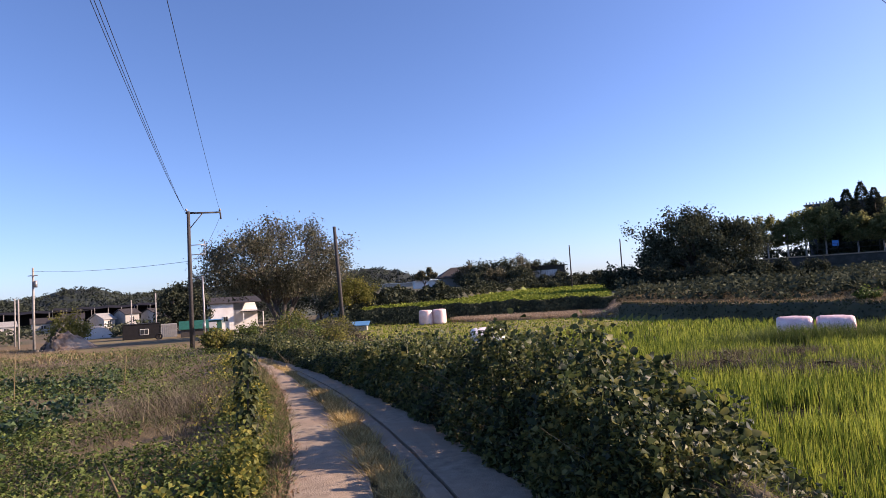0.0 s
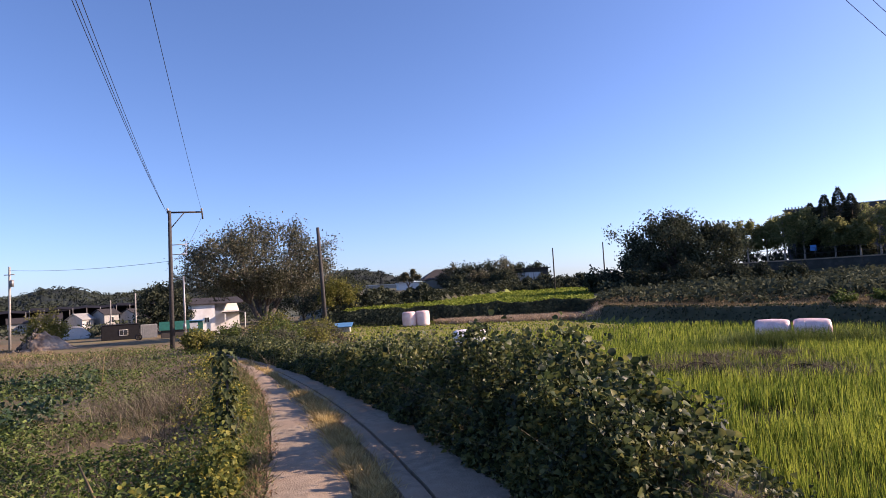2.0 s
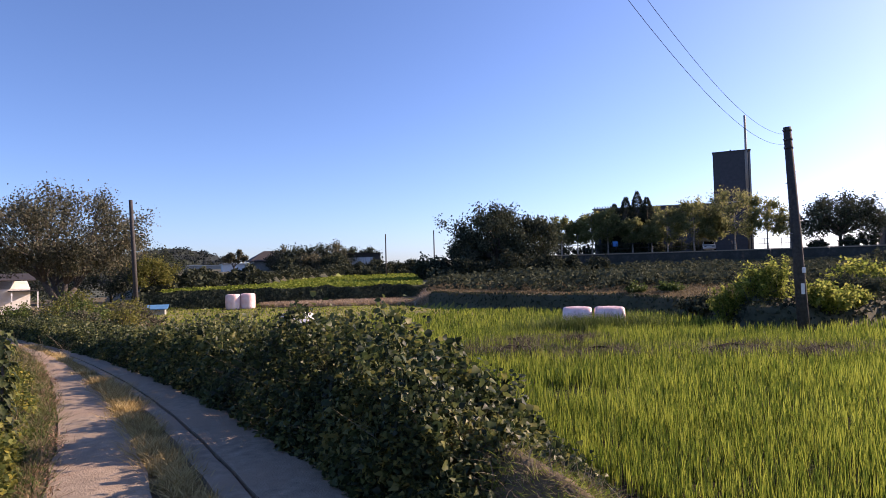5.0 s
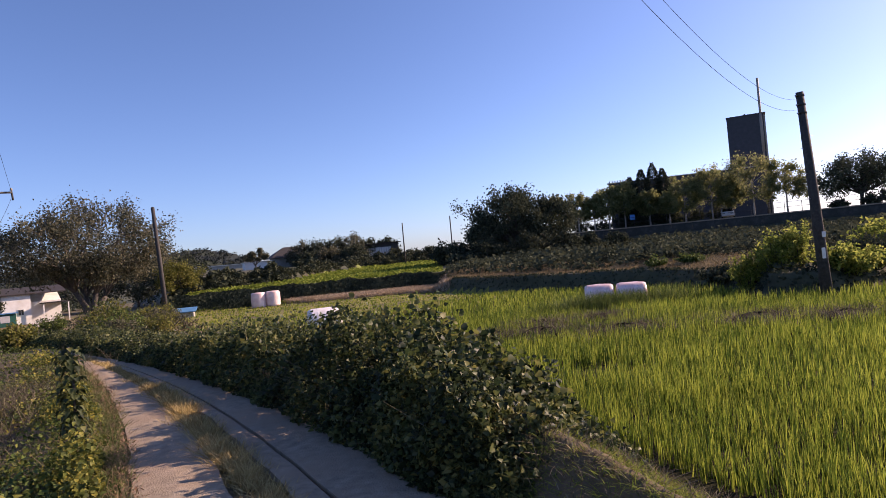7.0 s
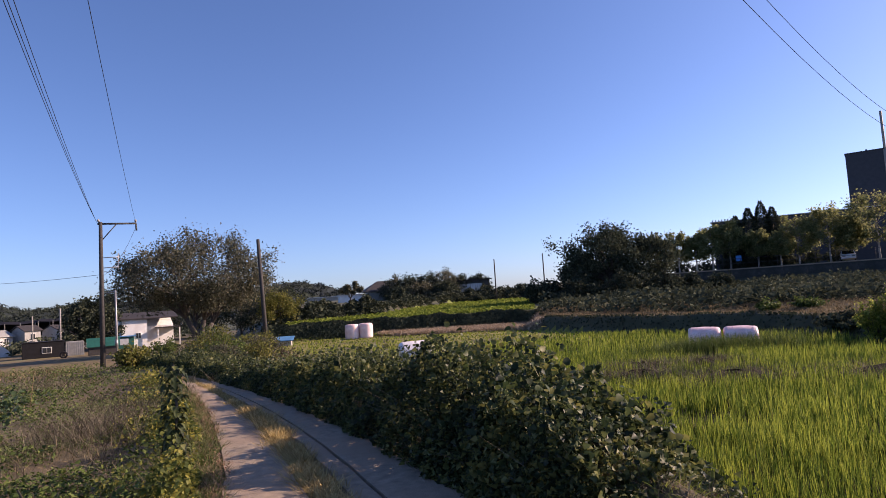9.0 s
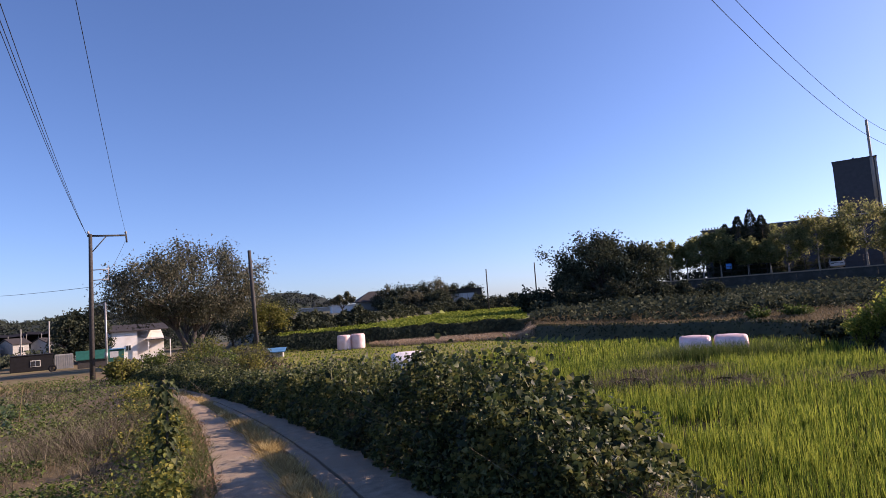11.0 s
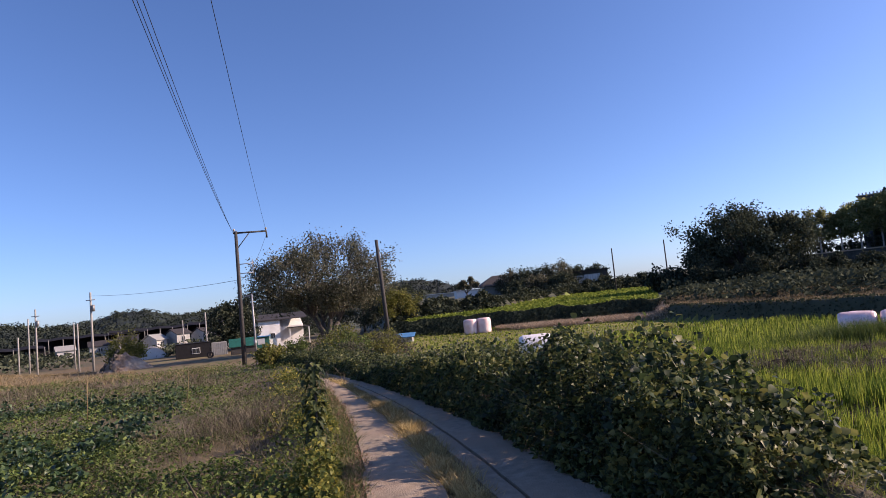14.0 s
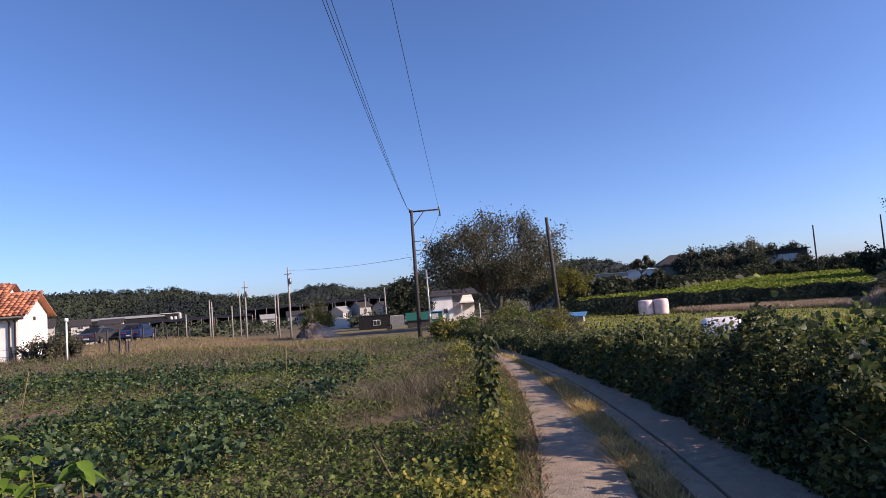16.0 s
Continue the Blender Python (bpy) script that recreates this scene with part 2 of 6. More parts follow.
def rand_dirs(n, up=0.0):
    v = rng.normal(size=(n, 3))
    v[:, 2] += up
    return v / np.linalg.norm(v, axis=1, keepdims=True)


def smooth01(a, b, x):
    t = np.clip((x - a) / (b - a), 0, 1)
    return t * t * (3 - 2 * t)


def vnoise(x, y, s, seed=0.0):
    """Cheap smooth noise in about -1..1, from sines."""
    x, y = x * s + seed * 17.3, y * s - seed * 9.1
    return (np.sin(x * 1.3 + 1.7 * np.sin(y * .9)) + np.sin(y * 1.7 + 1.3 * np.sin(x * 1.1 + 2)) + .6 * np.sin(2.9 * x + 2.3 * y) + .5 * np.sin(4.7 * y - 3.9 * x)) / 2.6


# ---- the lie of the land ----
def road_l(y):
    return np.where(y < 0, -.60, -.60 - .1 * y - .0100 * y * y)


def road_r(y):
    y = np.clip(y, -40, 60)
    return np.where(y < 3, 1.27 - .15 * (y - 3), 1.27 - .25 * (y - 3) - .0113 * (y - 3) ** 2)


PADDY = np.array([(4.1, -30), (4.1, 3.5), (3.9, 7), (3.6, 11), (2.2, 15), (-.6, 19.5), (-3.6, 28), (-5.6, 38), (-7.2, 47), (-7.0, 53), (-3, 54.2), (.4, 53.2), (2.5, 51), (5.3, 50.3), (10, 48.6), (12.4, 45.5),
                  (14.5, 38.7), (16.7, 35), (18.0, 33.0), (19.6, 29), (20.1, 25), (19.2, 21.5), (18.2, 20), (20, 18.6), (30, 19.5), (38, 18), (40, -30)])


def inside(poly, x, y):
    c = np.zeros(np.shape(x), bool)
    j = len(poly) - 1
    for i in range(len(poly)):
        (xi, yi), (xj, yj) = poly[i], poly[j]
        with np.errstate(divide='ignore', invalid='ignore'):
            c ^= ((yi > y) != (yj > y)) & (x < (xj - xi) * (y - yi) / (yj - yi + 1e-12) + xi)
        j = i
    return c


def edge_dist(poly, x, y):
    d = np.full(np.shape(x), 1e9)
    j = len(poly) - 1
    for i in range(len(poly)):
        a, b = poly[j], poly[i]
        v = b - a
        t = np.clip(((x - a[0]) * v[0] + (y - a[1]) * v[1]) / (v @ v), 0, 1)
        d = np.minimum(d, np.hypot(x - a[0] - t * v[0], y - a[1] - t * v[1]))
        j = i
    return d


PADDY_Z = -1.1


def field_back(az):
    """Distance at which the green field ends, by its bearing in degrees."""
    return np.interp(az, [-9, .8, 4, 8.5, 15], [58, 67, 83, 101, 104])


def height(x, y):
    x, y = np.asarray(x, float), np.asarray(y, float)
    r = np.hypot(x, y)
    az = np.degrees(np.arctan2(x, y))
    # left side: garden, house plot, then falling to the village
    left = -.18 + .62 * np.exp(-((x + 34) ** 2 + (y - 19) ** 2) / 13 ** 2) - (.55 + .4 * smooth01(-42, -36, az)) * smooth01(26, 45, r) + .75 * np.exp(-((x + 48) ** 2 + (y - 45) ** 2) / 9 ** 2) - .75 * smooth01(52, 80, r) - 1.2 * smooth01(100, 300, r)
    ins, d = inside(PADDY, x, y), edge_dist(PADDY, x, y)
    # paddy margin, a steep bank, the green field on top, then one more step along the field's slanting back
    mid = np.interp(r, [0, 44, 50, 54.3, 55.3, 104, 135], [-.3, -.3, -1.05, -.95, .28, .95, 1.8]) + 1.0 * smooth01(field_back(az), field_back(az) + 2, r)
    right = -.10 + .42 * smooth01(.9, 6.5, d) + .9 * smooth01(50, 95, r) + 2.05 * smooth01(99.8, 102.2, r) + .05 * vnoise(x, y, .4)
    w1, w2 = smooth01(-10, -7, az), smooth01(14.4, 16.2, az)
    w3 = smooth01(100, 130, az)
    t = left * (1 - w1) + (mid * (1 - w2) + right * w2) * w1
    t = t * (1 - w3) + 0.0 * w3
    t = np.where(r > 130, t * (1 - smooth01(130, 900, r)) + smooth01(130, 900, r) * -1.5, t)
    # the road and its banks
    near = (y < 24) & (y > -40)
    xl, xr = road_l(y), road_r(y)
    bank = (.10 + .34 * (1 - smooth01(5.5, 8.5, y))) * smooth01(0.05, .95, x - xr) - .36 * smooth01(2.1, 3.6, x)
    verge = -.18 * smooth01(.3, 1.6, xl - x)
    road = np.where(x > xr, bank, np.where(x < xl, verge, 0))
    ws = (1 - smooth01(20, 25, y)) * (1 - smooth01(3, 9, xl - x)) * (1 - smooth01(6, 9, x - xr))
    t = t * (1 - ws) + road * ws
    # the paddy, cut in level
    steep = .66 + .19 * smooth01(6, 10, y)
    steep = steep + .85 * smooth01(14.8, 15.8, az) * smooth01(18, 23, r)
    out = np.minimum(t, PADDY_Z + steep * d + .02)
    z = np.where(ins, PADDY_Z + .03 * vnoise(x, y, 1.3), out)
    return z


def ground_mesh():
    rings = np.concatenate([[0.02], np.geomspace(.6, 14, 100), np.linspace(14.15, 70, 210), np.geomspace(70.6, 4200, 90)])
    az = np.radians(np.concatenate([np.arange(-66, 66, .6), np.arange(66, 294, 6.0)]))
    A, R = np.meshgrid(az, rings)
    X, Y = R * np.sin(A), R * np.cos(A)
    Z = height(X, Y) + .02 * vnoise(X, Y, 3.1) * (np.abs(X - (road_l(Y) + road_r(Y)) / 2) > (road_r(Y) - road_l(Y)) / 2 + .1)
    Z = Z - .04 * ((X > road_l(Y) + .03) & (X < road_r(Y) + .3) & (Y < 26))
    V = np.stack([X, Y, Z], -1).reshape(-1, 3)
    nr, na = X.shape
    i, j = np.meshgrid(np.arange(nr - 1), np.arange(na), indexing='ij')
    j2 = (j + 1) % na
    F = np.stack([i * na + j, (i + 1) * na + j, (i + 1) * na + j2, i * na + j2], -1).reshape(-1, 4)[:, ::-1]
    c = V[F].mean(1)
    x, y = c[:, 0], c[:, 1]
    r, a = np.hypot(x, y), np.degrees(np.arctan2(x, y)) + .7 * vnoise(x, y, .5, 4)
    r = r + .8 * vnoise(x, y, .45, 6)
    idx = np.full(len(F), 0)                                          # weeds
    idx[(a < -14) & (r > 30) & (r < 90)] = 1                          # dry grass
    idx[(a < -8) & (x > -22) & (r > 30) & (r < 60) & (y > 36)] = 1
    idx[(x > -9.5) & (x < 2) & (y > 40) & (y < 64)] = 0
    idx[inside(PADDY, x, y)] = 2
    idx[inside(PADDY, x, y) & (y - .6 * x > 27 + 2 * vnoise(x, y, .3, 2))] = 6
    f = (x - road_l(y)) / (road_r(y) - road_l(y))
    idx[(f > .38) & (f < .58) & (y < 22) & (y > 0)] = 1
    idx[(a < -17) & (r > 26) & (r < 33)] = 7                          # darker brown strip
    rt, at = np.hypot(x, y), np.degrees(np.arctan2(x, y))
    idx[(rt > 50) & (rt < 54.4) & (at > -4) & (at < 15.5) & ~inside(PADDY, x, y)] = 1
    idx[(rt > 54.2) & (rt < 55.5) & (at > -9) & (at < 15.5)] = 4
    idx[(rt > 55.4) & (rt < field_back(at) - 1.6) & (at > -9) & (at < 15.3)] = 3
    idx[(rt >= field_back(at) - 1.6) & (rt < 130) & (at > -9) & (at < 15.3)] = 4
    idx[(a > 15.3) & (r > 38) & (r < 130) & ~inside(PADDY, x, y)] = 4
    idx[(x > 15) & (r > 24) & (r < 40) & (a > 25) & ~inside(PADDY, x, y)] = 4
    idx[r > 130] = 5
    return fast_mesh("ground", V, F, [M_GRASSG, M_DRYGRASS, M_PADDY, M_FIELDG, M_DARKVEG, M_FAR, M_STUBBLE, M_BROWNGROUND], True, idx)


tagged(new("ground", ground_mesh()), "farmland with garden, paddy and weedy banks", "ground", kind="structure")


def H(x, y):
    return float(height(np.array([x]), np.array([y]))[0])


# ---- the farm track: two concrete lanes with a grass strip between ----
def lane_x(k, y):
    """k: 0 left edge .. 1 right edge of the track."""
    return road_l(y) * (1 - k) + (road_r(y) - .0) * k


road = empty("road", pose(0, 0, 0), "narrow pale concrete farm track with a grassy middle strip", "road", kind="structure")


def lane(k0, k1, label):
    ys = np.concatenate([np.arange(-30, 3, 1.0), np.arange(3, 24, .25)])
    bm = bmesh.new()
    rows = []
    for y in ys:
        a, b = float(lane_x(k0, y)), float(lane_x(k1, y))
        ra, rb = (.007 if abs(k - .676) < .02 else .03 for k in (k0, k1))          # the joint is fairly straight, the outer edges are broken
        a += ra * float(vnoise(np.array(a), np.array(y), 3.6, 3)); b += rb * float(vnoise(np.array(b), np.array(y), 3.6, 5))
        rows.append([bm.verts.new(p) for p in ((a, y, -.12), (a + .012, y, .012), (a * .5 + b * .5, y, .022), (b - .012, y, .012), (b, y, -.12))])
    for r0, r1 in zip(rows, rows[1:]):
        for k in range(4):
            bm.faces.new((r0[k], r0[k + 1], r1[k + 1], r1[k]))
    part("lane", bm, M_CONCRETE, road, label)


lane(0.0, .37, "sunlit worn concrete lane")
lane(.55, .672, "narrow concrete strip beside a joint")
lane(.681, 1.04, "concrete lane shaded by a hedge")


# ---- vegetation makers ----
def scatter(n, x0, x1, y0, y1, test=None):
    x, y = rng.uniform(x0, x1, n), rng.uniform(y0, y1, n)
    if test is not None:
        k = test(x, y)
        x, y = x[k], y[k]
    return x, y


def stuff(name, arrays, mat, label, category):
    V, F, off = [], [], 0
    for v, f in arrays:
        V.append(v); F.append(f + off); off += len(v)
    return tagged(new(name, fast_mesh(name, np.concatenate(V), np.concatenate(F), mat)), label, category, kind="stuff")


def tufts(x, y, per, hgt, spread, width, lean=.25, zfun=None, hvar=.35):
    """Blades of grass in tufts at x, y. hgt may be an array."""
    n = len(x)
    z = (zfun or height)(x, y)
    hgt = np.broadcast_to(hgt, (n,))
    P = np.repeat(np.stack([x, y, z - .02], 1), per, 0)
    h = np.repeat(hgt, per) * rng.uniform(1 - hvar, 1 + hvar, n * per)
    P[:, :2] += rng.normal(0, spread, (n * per, 2))
    D = np.stack([rng.normal(0, lean, n * per), rng.normal(0, lean, n * per), np.ones(n * per)], 1)
    D /= np.linalg.norm(D, axis=1, keepdims=True)
    B = D * [1.6, 1.6, 0] + [0, 0, -.12]
    return blade_arrays(P, D, B, h, np.full(n * per, width) * rng.uniform(.6, 1.4, n * per))


def leafy(x, y, z, size, aspect=.75, up=.6, var=.4, shape=leaf_arrays, face=None):
    n = len(x)
    P = np.stack([x, y, z], 1)
    D = rand_dirs(n) * [1, 1, .6]
    N = rand_dirs(n, up * 2.5)
    if face is not None:                                     # leaves that lie on a bank's face
        N = N * .35 + face
        D = D * .4 + [0, 0, -.8]
    L = size * rng.uniform(1 - var, 1 + var, n)
    return shape(P, D, N, L, L * aspect)


# hedge of vines along the track
def hedge_top(u, y):
    """Height of the vines' upper surface above the track, u = metres from the track's right edge."""
    top = np.interp(y, [3.5, 4.0, 4.5, 5.2, 6.4, 7.5, 9, 11, 13, 15, 18, 24], [.03, .34, .64, .84, .90, .77, .62, .64, .54, .30, .30, .36])
    top = top * (1 + .22 * vnoise(u, y, 1.1, 2) + .30 * vnoise(u, y, 2.9, 4) + .18 * vnoise(u, y, 6.3, 6))
    lim = np.where(y < 12, 2.85 - road_r(y) - u, 2.9 - u)
    return top * smooth01(0, 1.15, lim)


def hedge_face(y, k):
    """Where the face towards the track stands (u), k = height as a share of the top."""
    return -.05 + .05 * vnoise(y, y * .3, 2.3, 3) + .34 * k ** 2 + .07 * vnoise(y, k * 2, 4.1, 5)


def hedge():
    small, broad = [], []
    # upper surface
    n = 95000
    y = 3.5 + 20.8 * rng.uniform(0, 1, n) ** 1.45
    u = rng.uniform(-.1, 3.4, n)
    q = 1 - rng.uniform(0, 1, n) ** 1.7 * .6
    top = hedge_top(u, y)
    k = (u > hedge_face(y, q)) & (top > .06)
    y, u, z = y[k], u[k], (top * q)[k]
    z = z + np.where(rng.uniform(0, 1, len(z)) < .07, rng.uniform(0, .18, len(z)), 0)
    x = road_r(y) + u
    big = (vnoise(x, y, 1.3, 6) + rng.normal(0, .5, len(x)) > .45) & (y < 12)
    small.append(leafy(x[~big], y[~big], z[~big], .05, .8, .25, .5))
    broad.append(leafy(x[big], y[big], z[big], .070, .95, .3, .4, round_leaf_arrays))
    # the steep face towards the track
    n = 40000
    y = 3.6 + 20.6 * rng.uniform(0, 1, n) ** 1.4
    q = rng.uniform(0, 1, n)
    u = hedge_face(y, q) + np.abs(rng.normal(0, .07, n))
    z = hedge_top(np.maximum(u, .2), y) * q
    x = road_r(y) + u
    big = rng.uniform(0, 1, n) < .12
    small.append(leafy(x[~big], y[~big], z[~big], .05, .8, .1, .5))
    broad.append(leafy(x[big], y[big], z[big], .062, .95, .15, .4, round_leaf_arrays))
    # sprigs that stand out of the crest, each with a few leaves
    m = 620
    ys = 4.8 + 18 * rng.uniform(0, 1, m) ** 1.3; us = rng.uniform(.35, 2.1, m)
    xs, ts = road_r(ys) + us, hedge_top(us, ys)
    g = ts > .2
    xs, ys, ts = xs[g], ys[g], ts[g]
    lx, ly = rng.normal(0, .25, len(xs)), rng.normal(0, .25, len(xs))
    hs = rng.uniform(.06, .34, len(xs)) * rng.uniform(.4, 1.2, len(xs))
    sp = blade_arrays(np.stack([xs, ys, ts * .8], 1), np.stack([lx, ly, np.ones(len(xs))], 1), np.zeros((len(xs), 3)), hs + ts * .2, np.full(len(xs), .012))
    k7 = np.tile(np.linspace(.15, 1, 7), len(xs))
    q = np.repeat(np.arange(len(xs)), 7)
    P = (xs[q] + lx[q] * k7 * hs[q] + rng.normal(0, .03, len(q)), ys[q] + ly[q] * k7 * hs[q] + rng.normal(0, .03, len(q)), ts[q] + k7 * hs[q])
    near = P[1] < 10
    broad.append(leafy(*(v[near] for v in P), .066, .9, .2, .4, round_leaf_arrays))
    small.append(leafy(*(v[~near] for v in P), .065, .8, .2, .4))
    m = 2600
    yv = 4.4 + 19 * rng.uniform(0, 1, m) ** 1.4; uv = rng.uniform(.2, 2.4, m)
    tv = hedge_top(uv, yv)
    b = tufts(road_r(yv) + uv, yv, 1, np.maximum(tv, .12) * .8, .03, .009, .5, zfun=lambda x, y: np.minimum(height(x, y), .08))
    stuff("hedge", small + [sp], M_LEAF_HEDGE, "dense dark green vine hedge along the concrete track", "hedge")
    stuff("hedge_vine", broad, M_KUDZU, "broad glossy vine leaves climbing over the hedge", "vines")
    stuff("hedge_stems", [b], M_DRYP, "tangled dry stems inside the vine hedge", "stems")


hedge()


# rice, with bare muddy mounds
MOUNDS = ((5.6, 17.4, 1.0), (7.6, 17.2, 1.1), (9.6, 15.8, 1.2), (8.4, 19.0, .8), (13.2, 14.6, 1.3), (15.0, 13.2, 1.1), (10.6, 18.8, .8))


def rice():
    A = []
    c, s = math.cos(-.30), math.sin(-.30)
    for (d0, d1, row, gap, per, wid) in ((0, 12, .17, .10, 8, .014), (12, 25, .20, .125, 6, .019), (25, 40, .30, .19, 4, .030), (40, 62, .40, .26, 4, .040)):
        Q, Pp = np.meshgrid(np.arange(-12, 62, row), np.arange(-32, 46, gap))
        p, q = Pp.ravel(), Q.ravel()
        far = .5 if d0 >= 25 else 0
        p = p + rng.normal(0, gap * (.22 + far), len(p)); q = q + rng.normal(0, row * (.12 + far), len(p))
        x, y = p * c - q * s, p * s + q * c
        r, az = np.hypot(x, y), np.degrees(np.arctan2(x, y))
        k = inside(PADDY, x, y) & (edge_dist(PADDY, x, y) > .4) & (r >= d0) & (r < d1) & (az > -12) & (az < 62)
        k &= rng.uniform(0, 1, len(x)) < .93
        bare = ((vnoise(x, y, .55, 8) > .86) & (r > 9)) | (vnoise(x, y, 1.9, 5) > .95)
        for mx, my, mr in MOUNDS:
            bare |= ((x - mx) / 1.15) ** 2 + ((y - my) / .65) ** 2 < (mr * rng.uniform(.6, 1.2, len(x))) ** 2
        k &= ~bare
        x, y = x[k], y[k]
        h = (.56 - .15 * (1 - smooth01(7, 19, np.hypot(x, y))) - .14 * smooth01(24, 32, y) - .28 * smooth01(24, 34, y - .6 * x)) + .04 * vnoise(x, y, .8) + .05 * vnoise(x, y, 2.9, 3)
        A.append(tufts(x, y, per, h * rng.uniform(.82, 1.06, len(x)), .026, wid, .055, hvar=.2))
    stuff("rice_field", A, M_RICE, "bright yellow-green rice regrowing in rows on a paddy", "rice")


rice()


# garden and left verge
def left_side():
    # broad-leaved plants in loose rows, each a low dome of leaves
    gx, gy = np.meshgrid(np.arange(-36, -3, .46), np.arange(3, 27, .62))
    gx, gy = (gx + rng.normal(0, .13, gx.shape)).ravel(), (gy + rng.normal(0, .10, gy.shape)).ravel()
    k = (gx < road_l(gy) - 2.6) & (gy < 17 + .22 * (gx + 8)) & (gx < -3.6 - .25 * gy) & (vnoise(gx, gy, .42, 1) + .35 * vnoise(gx, gy, 1.4, 7) > -.28)
    gx, gy = gx[k], gy[k]
    per = np.where(np.hypot(gx, gy) < 14, 44, 30)
    i = np.repeat(np.arange(len(gx)), per)
    gr, gh = rng.uniform(.20, .36, len(gx))[i], rng.uniform(.20, .44, len(gx))[i]
    a, rr = rng.uniform(0, 6.283, len(i)), rng.uniform(0, 1, len(i)) ** .6
    x, y = gx[i] + np.cos(a) * rr * gr, gy[i] + np.sin(a) * rr * gr
    z = height(x, y) + gh * (1 - .75 * rr ** 2) * rng.uniform(.55, 1.05, len(i))
    stuff("crop_leaves", [leafy(x, y, z, .084, 1.0, .5)], M_LEAF_CROP, "dark green broad-leaved crop in a vegetable garden", "crop")
    x, y = scatter(420000, -26, -1, 2.5, 30, lambda x, y: (x < road_l(y) - .5))
    k = (rng.uniform(0, 1, len(x)) < 1.25 * np.exp(-np.hypot(x, y) / 13)) & (vnoise(x, y, .55, 6) + .5 * vnoise(x, y, 1.7, 2) > -.5)
    x, y = x[k], y[k]
    z = height(x, y) + rng.uniform(.0, .2, len(x)) * (1 + .6 * vnoise(x, y, .8, 1))
    stuff("weeds", [leafy(x, y, z, .058, .65, .6)], M_LEAF_WEED, "low green weeds covering the ground", "weeds")
    x, y = scatter(10000, -24, -1, 2.5, 27, lambda x, y: (x < road_l(y) - .4))
    k = rng.uniform(0, 1, len(x)) < np.exp(-np.hypot(x, y) / 14)
    x, y = x[k], y[k]
    xf, yf = scatter(90000, -11, -2, 3, 12, lambda x, y: (x < road_l(y) - .9) & (vnoise(x, y, 1.1, 4) + .5 * vnoise(x, y, 3.3, 5) + .3 * rng.normal(0, 1, len(x)) > .05))
    stuff("ground_cover", [leafy(xf, yf, height(xf, yf) + rng.uniform(0, .09, len(xf)), .031, .7, .8)], M_LEAF_WEED, "fine low ground-cover weeds in the garden", "weeds")
    x3, y3 = scatter(7500, -16, -1.5, 3, 17, lambda x, y: (x < road_l(y) - 1.2) & (vnoise(x, y, .55, 6) + .5 * vnoise(x, y, 1.7, 2) < -.25))
    stuff("dry_patches", [tufts(x3, y3, 5, .07, .06, .006, 1.0)], M_DRY, "flattened straw-coloured grass on bare garden soil", "grass")
    stuff("dry_stalks", [tufts(x, y, 6, .17 + .08 * vnoise(x, y, .7, 5), .10, .006, .6)], M_DRY, "short dry grass among the garden weeds", "grass")
    # verge vines
    n = 24000
    y = 3.2 + 15 * rng.uniform(0, 1, n) ** 1.3
    u = np.abs(rng.normal(0, .55, n)) + .22
    x = road_l(y) - u
    top = np.clip(.20 + .40 * vnoise(x, y, 1.5, 5), .04, .65) * smooth01(.1, .5, u) * (1 - smooth01(1.1, 1.8, u))
    z = height(x, y) + top * rng.uniform(.2, 1, n)
    g = vnoise(x, y, 1.1, 8) + .5 * vnoise(x, y, 3.7, 3) + rng.normal(0, .3, n) > .0
    x, y, z = x[g], y[g], z[g]
    stuff("verge_vines", [leafy(x, y, z, .043, .9, .4, .4, round_leaf_arrays)], M_LEAF_YEL, "yellowing vines sprawling over the road verge", "vines")
    x, y = scatter(1700, -9, -1, 4, 26, lambda x, y: (x < road_l(y) - 1.0) & (x > road_l(y) - 2.6) & (vnoise(x, y, .6, 3) > -.15))
    x2, y2 = rng.normal(-4.7, .5, 330), rng.normal(11.6, 1.7, 330)
    x, y = np.concatenate([x, x2]), np.concatenate([y, y2])
    stuff("dead_weeds", [tufts(x, y, 8, .36 + .22 * vnoise(x, y, .5, 2) + .16 * np.exp(-((y - 12) / 4) ** 2), .10, .006, .45)], M_DRYP, "tall grey-brown dead weeds on the verge", "dead weeds")
    x, y = scatter(60000, -6, 0, 2.5, 18, lambda x, y: (x < road_l(y) + .04 + .07 * vnoise(x, y, 2.3)) & (x > road_l(y) - .14 + .1 * vnoise(x, y, 1.7, 4)))
    stuff("leaf_litter", [leafy(x, y, height(x, y) + rng.uniform(.005, .03, len(x)), .034, .45, 1.4), tufts(x[::3], y[::3], 3, .1, .05, .006, .8)], M_LITTER, "reddish brown dry leaf litter at the road edge", "leaf litter")
    y = 2.5 + 15 * rng.uniform(0, 1, 5200) ** 1.2
    x = road_l(y) - rng.uniform(.02, .75, 5200)
    g = rng.uniform(0, 1, 5200) < .6
    stuff("verge_grass", [tufts(x[g], y[g], 6, .12, .05, .006, .6)], M_LEAF_WEED, "short green grass along the road edge", "grass")
    stuff("verge_straw", [tufts(x[~g], y[~g], 6, .13, .05, .005, .7)], M_DRY, "short dry grass along the road edge", "grass")
    # grass in the strip
    cy = np.cumsum(rng.uniform(.16, .42, 62)) + 2.4
    cy = cy[cy < 18]
    ck = .46 + rng.normal(0, .03, len(cy))
    i = rng.integers(0, len(cy), 2600)
    y = cy[i] + rng.normal(0, .10, len(i))
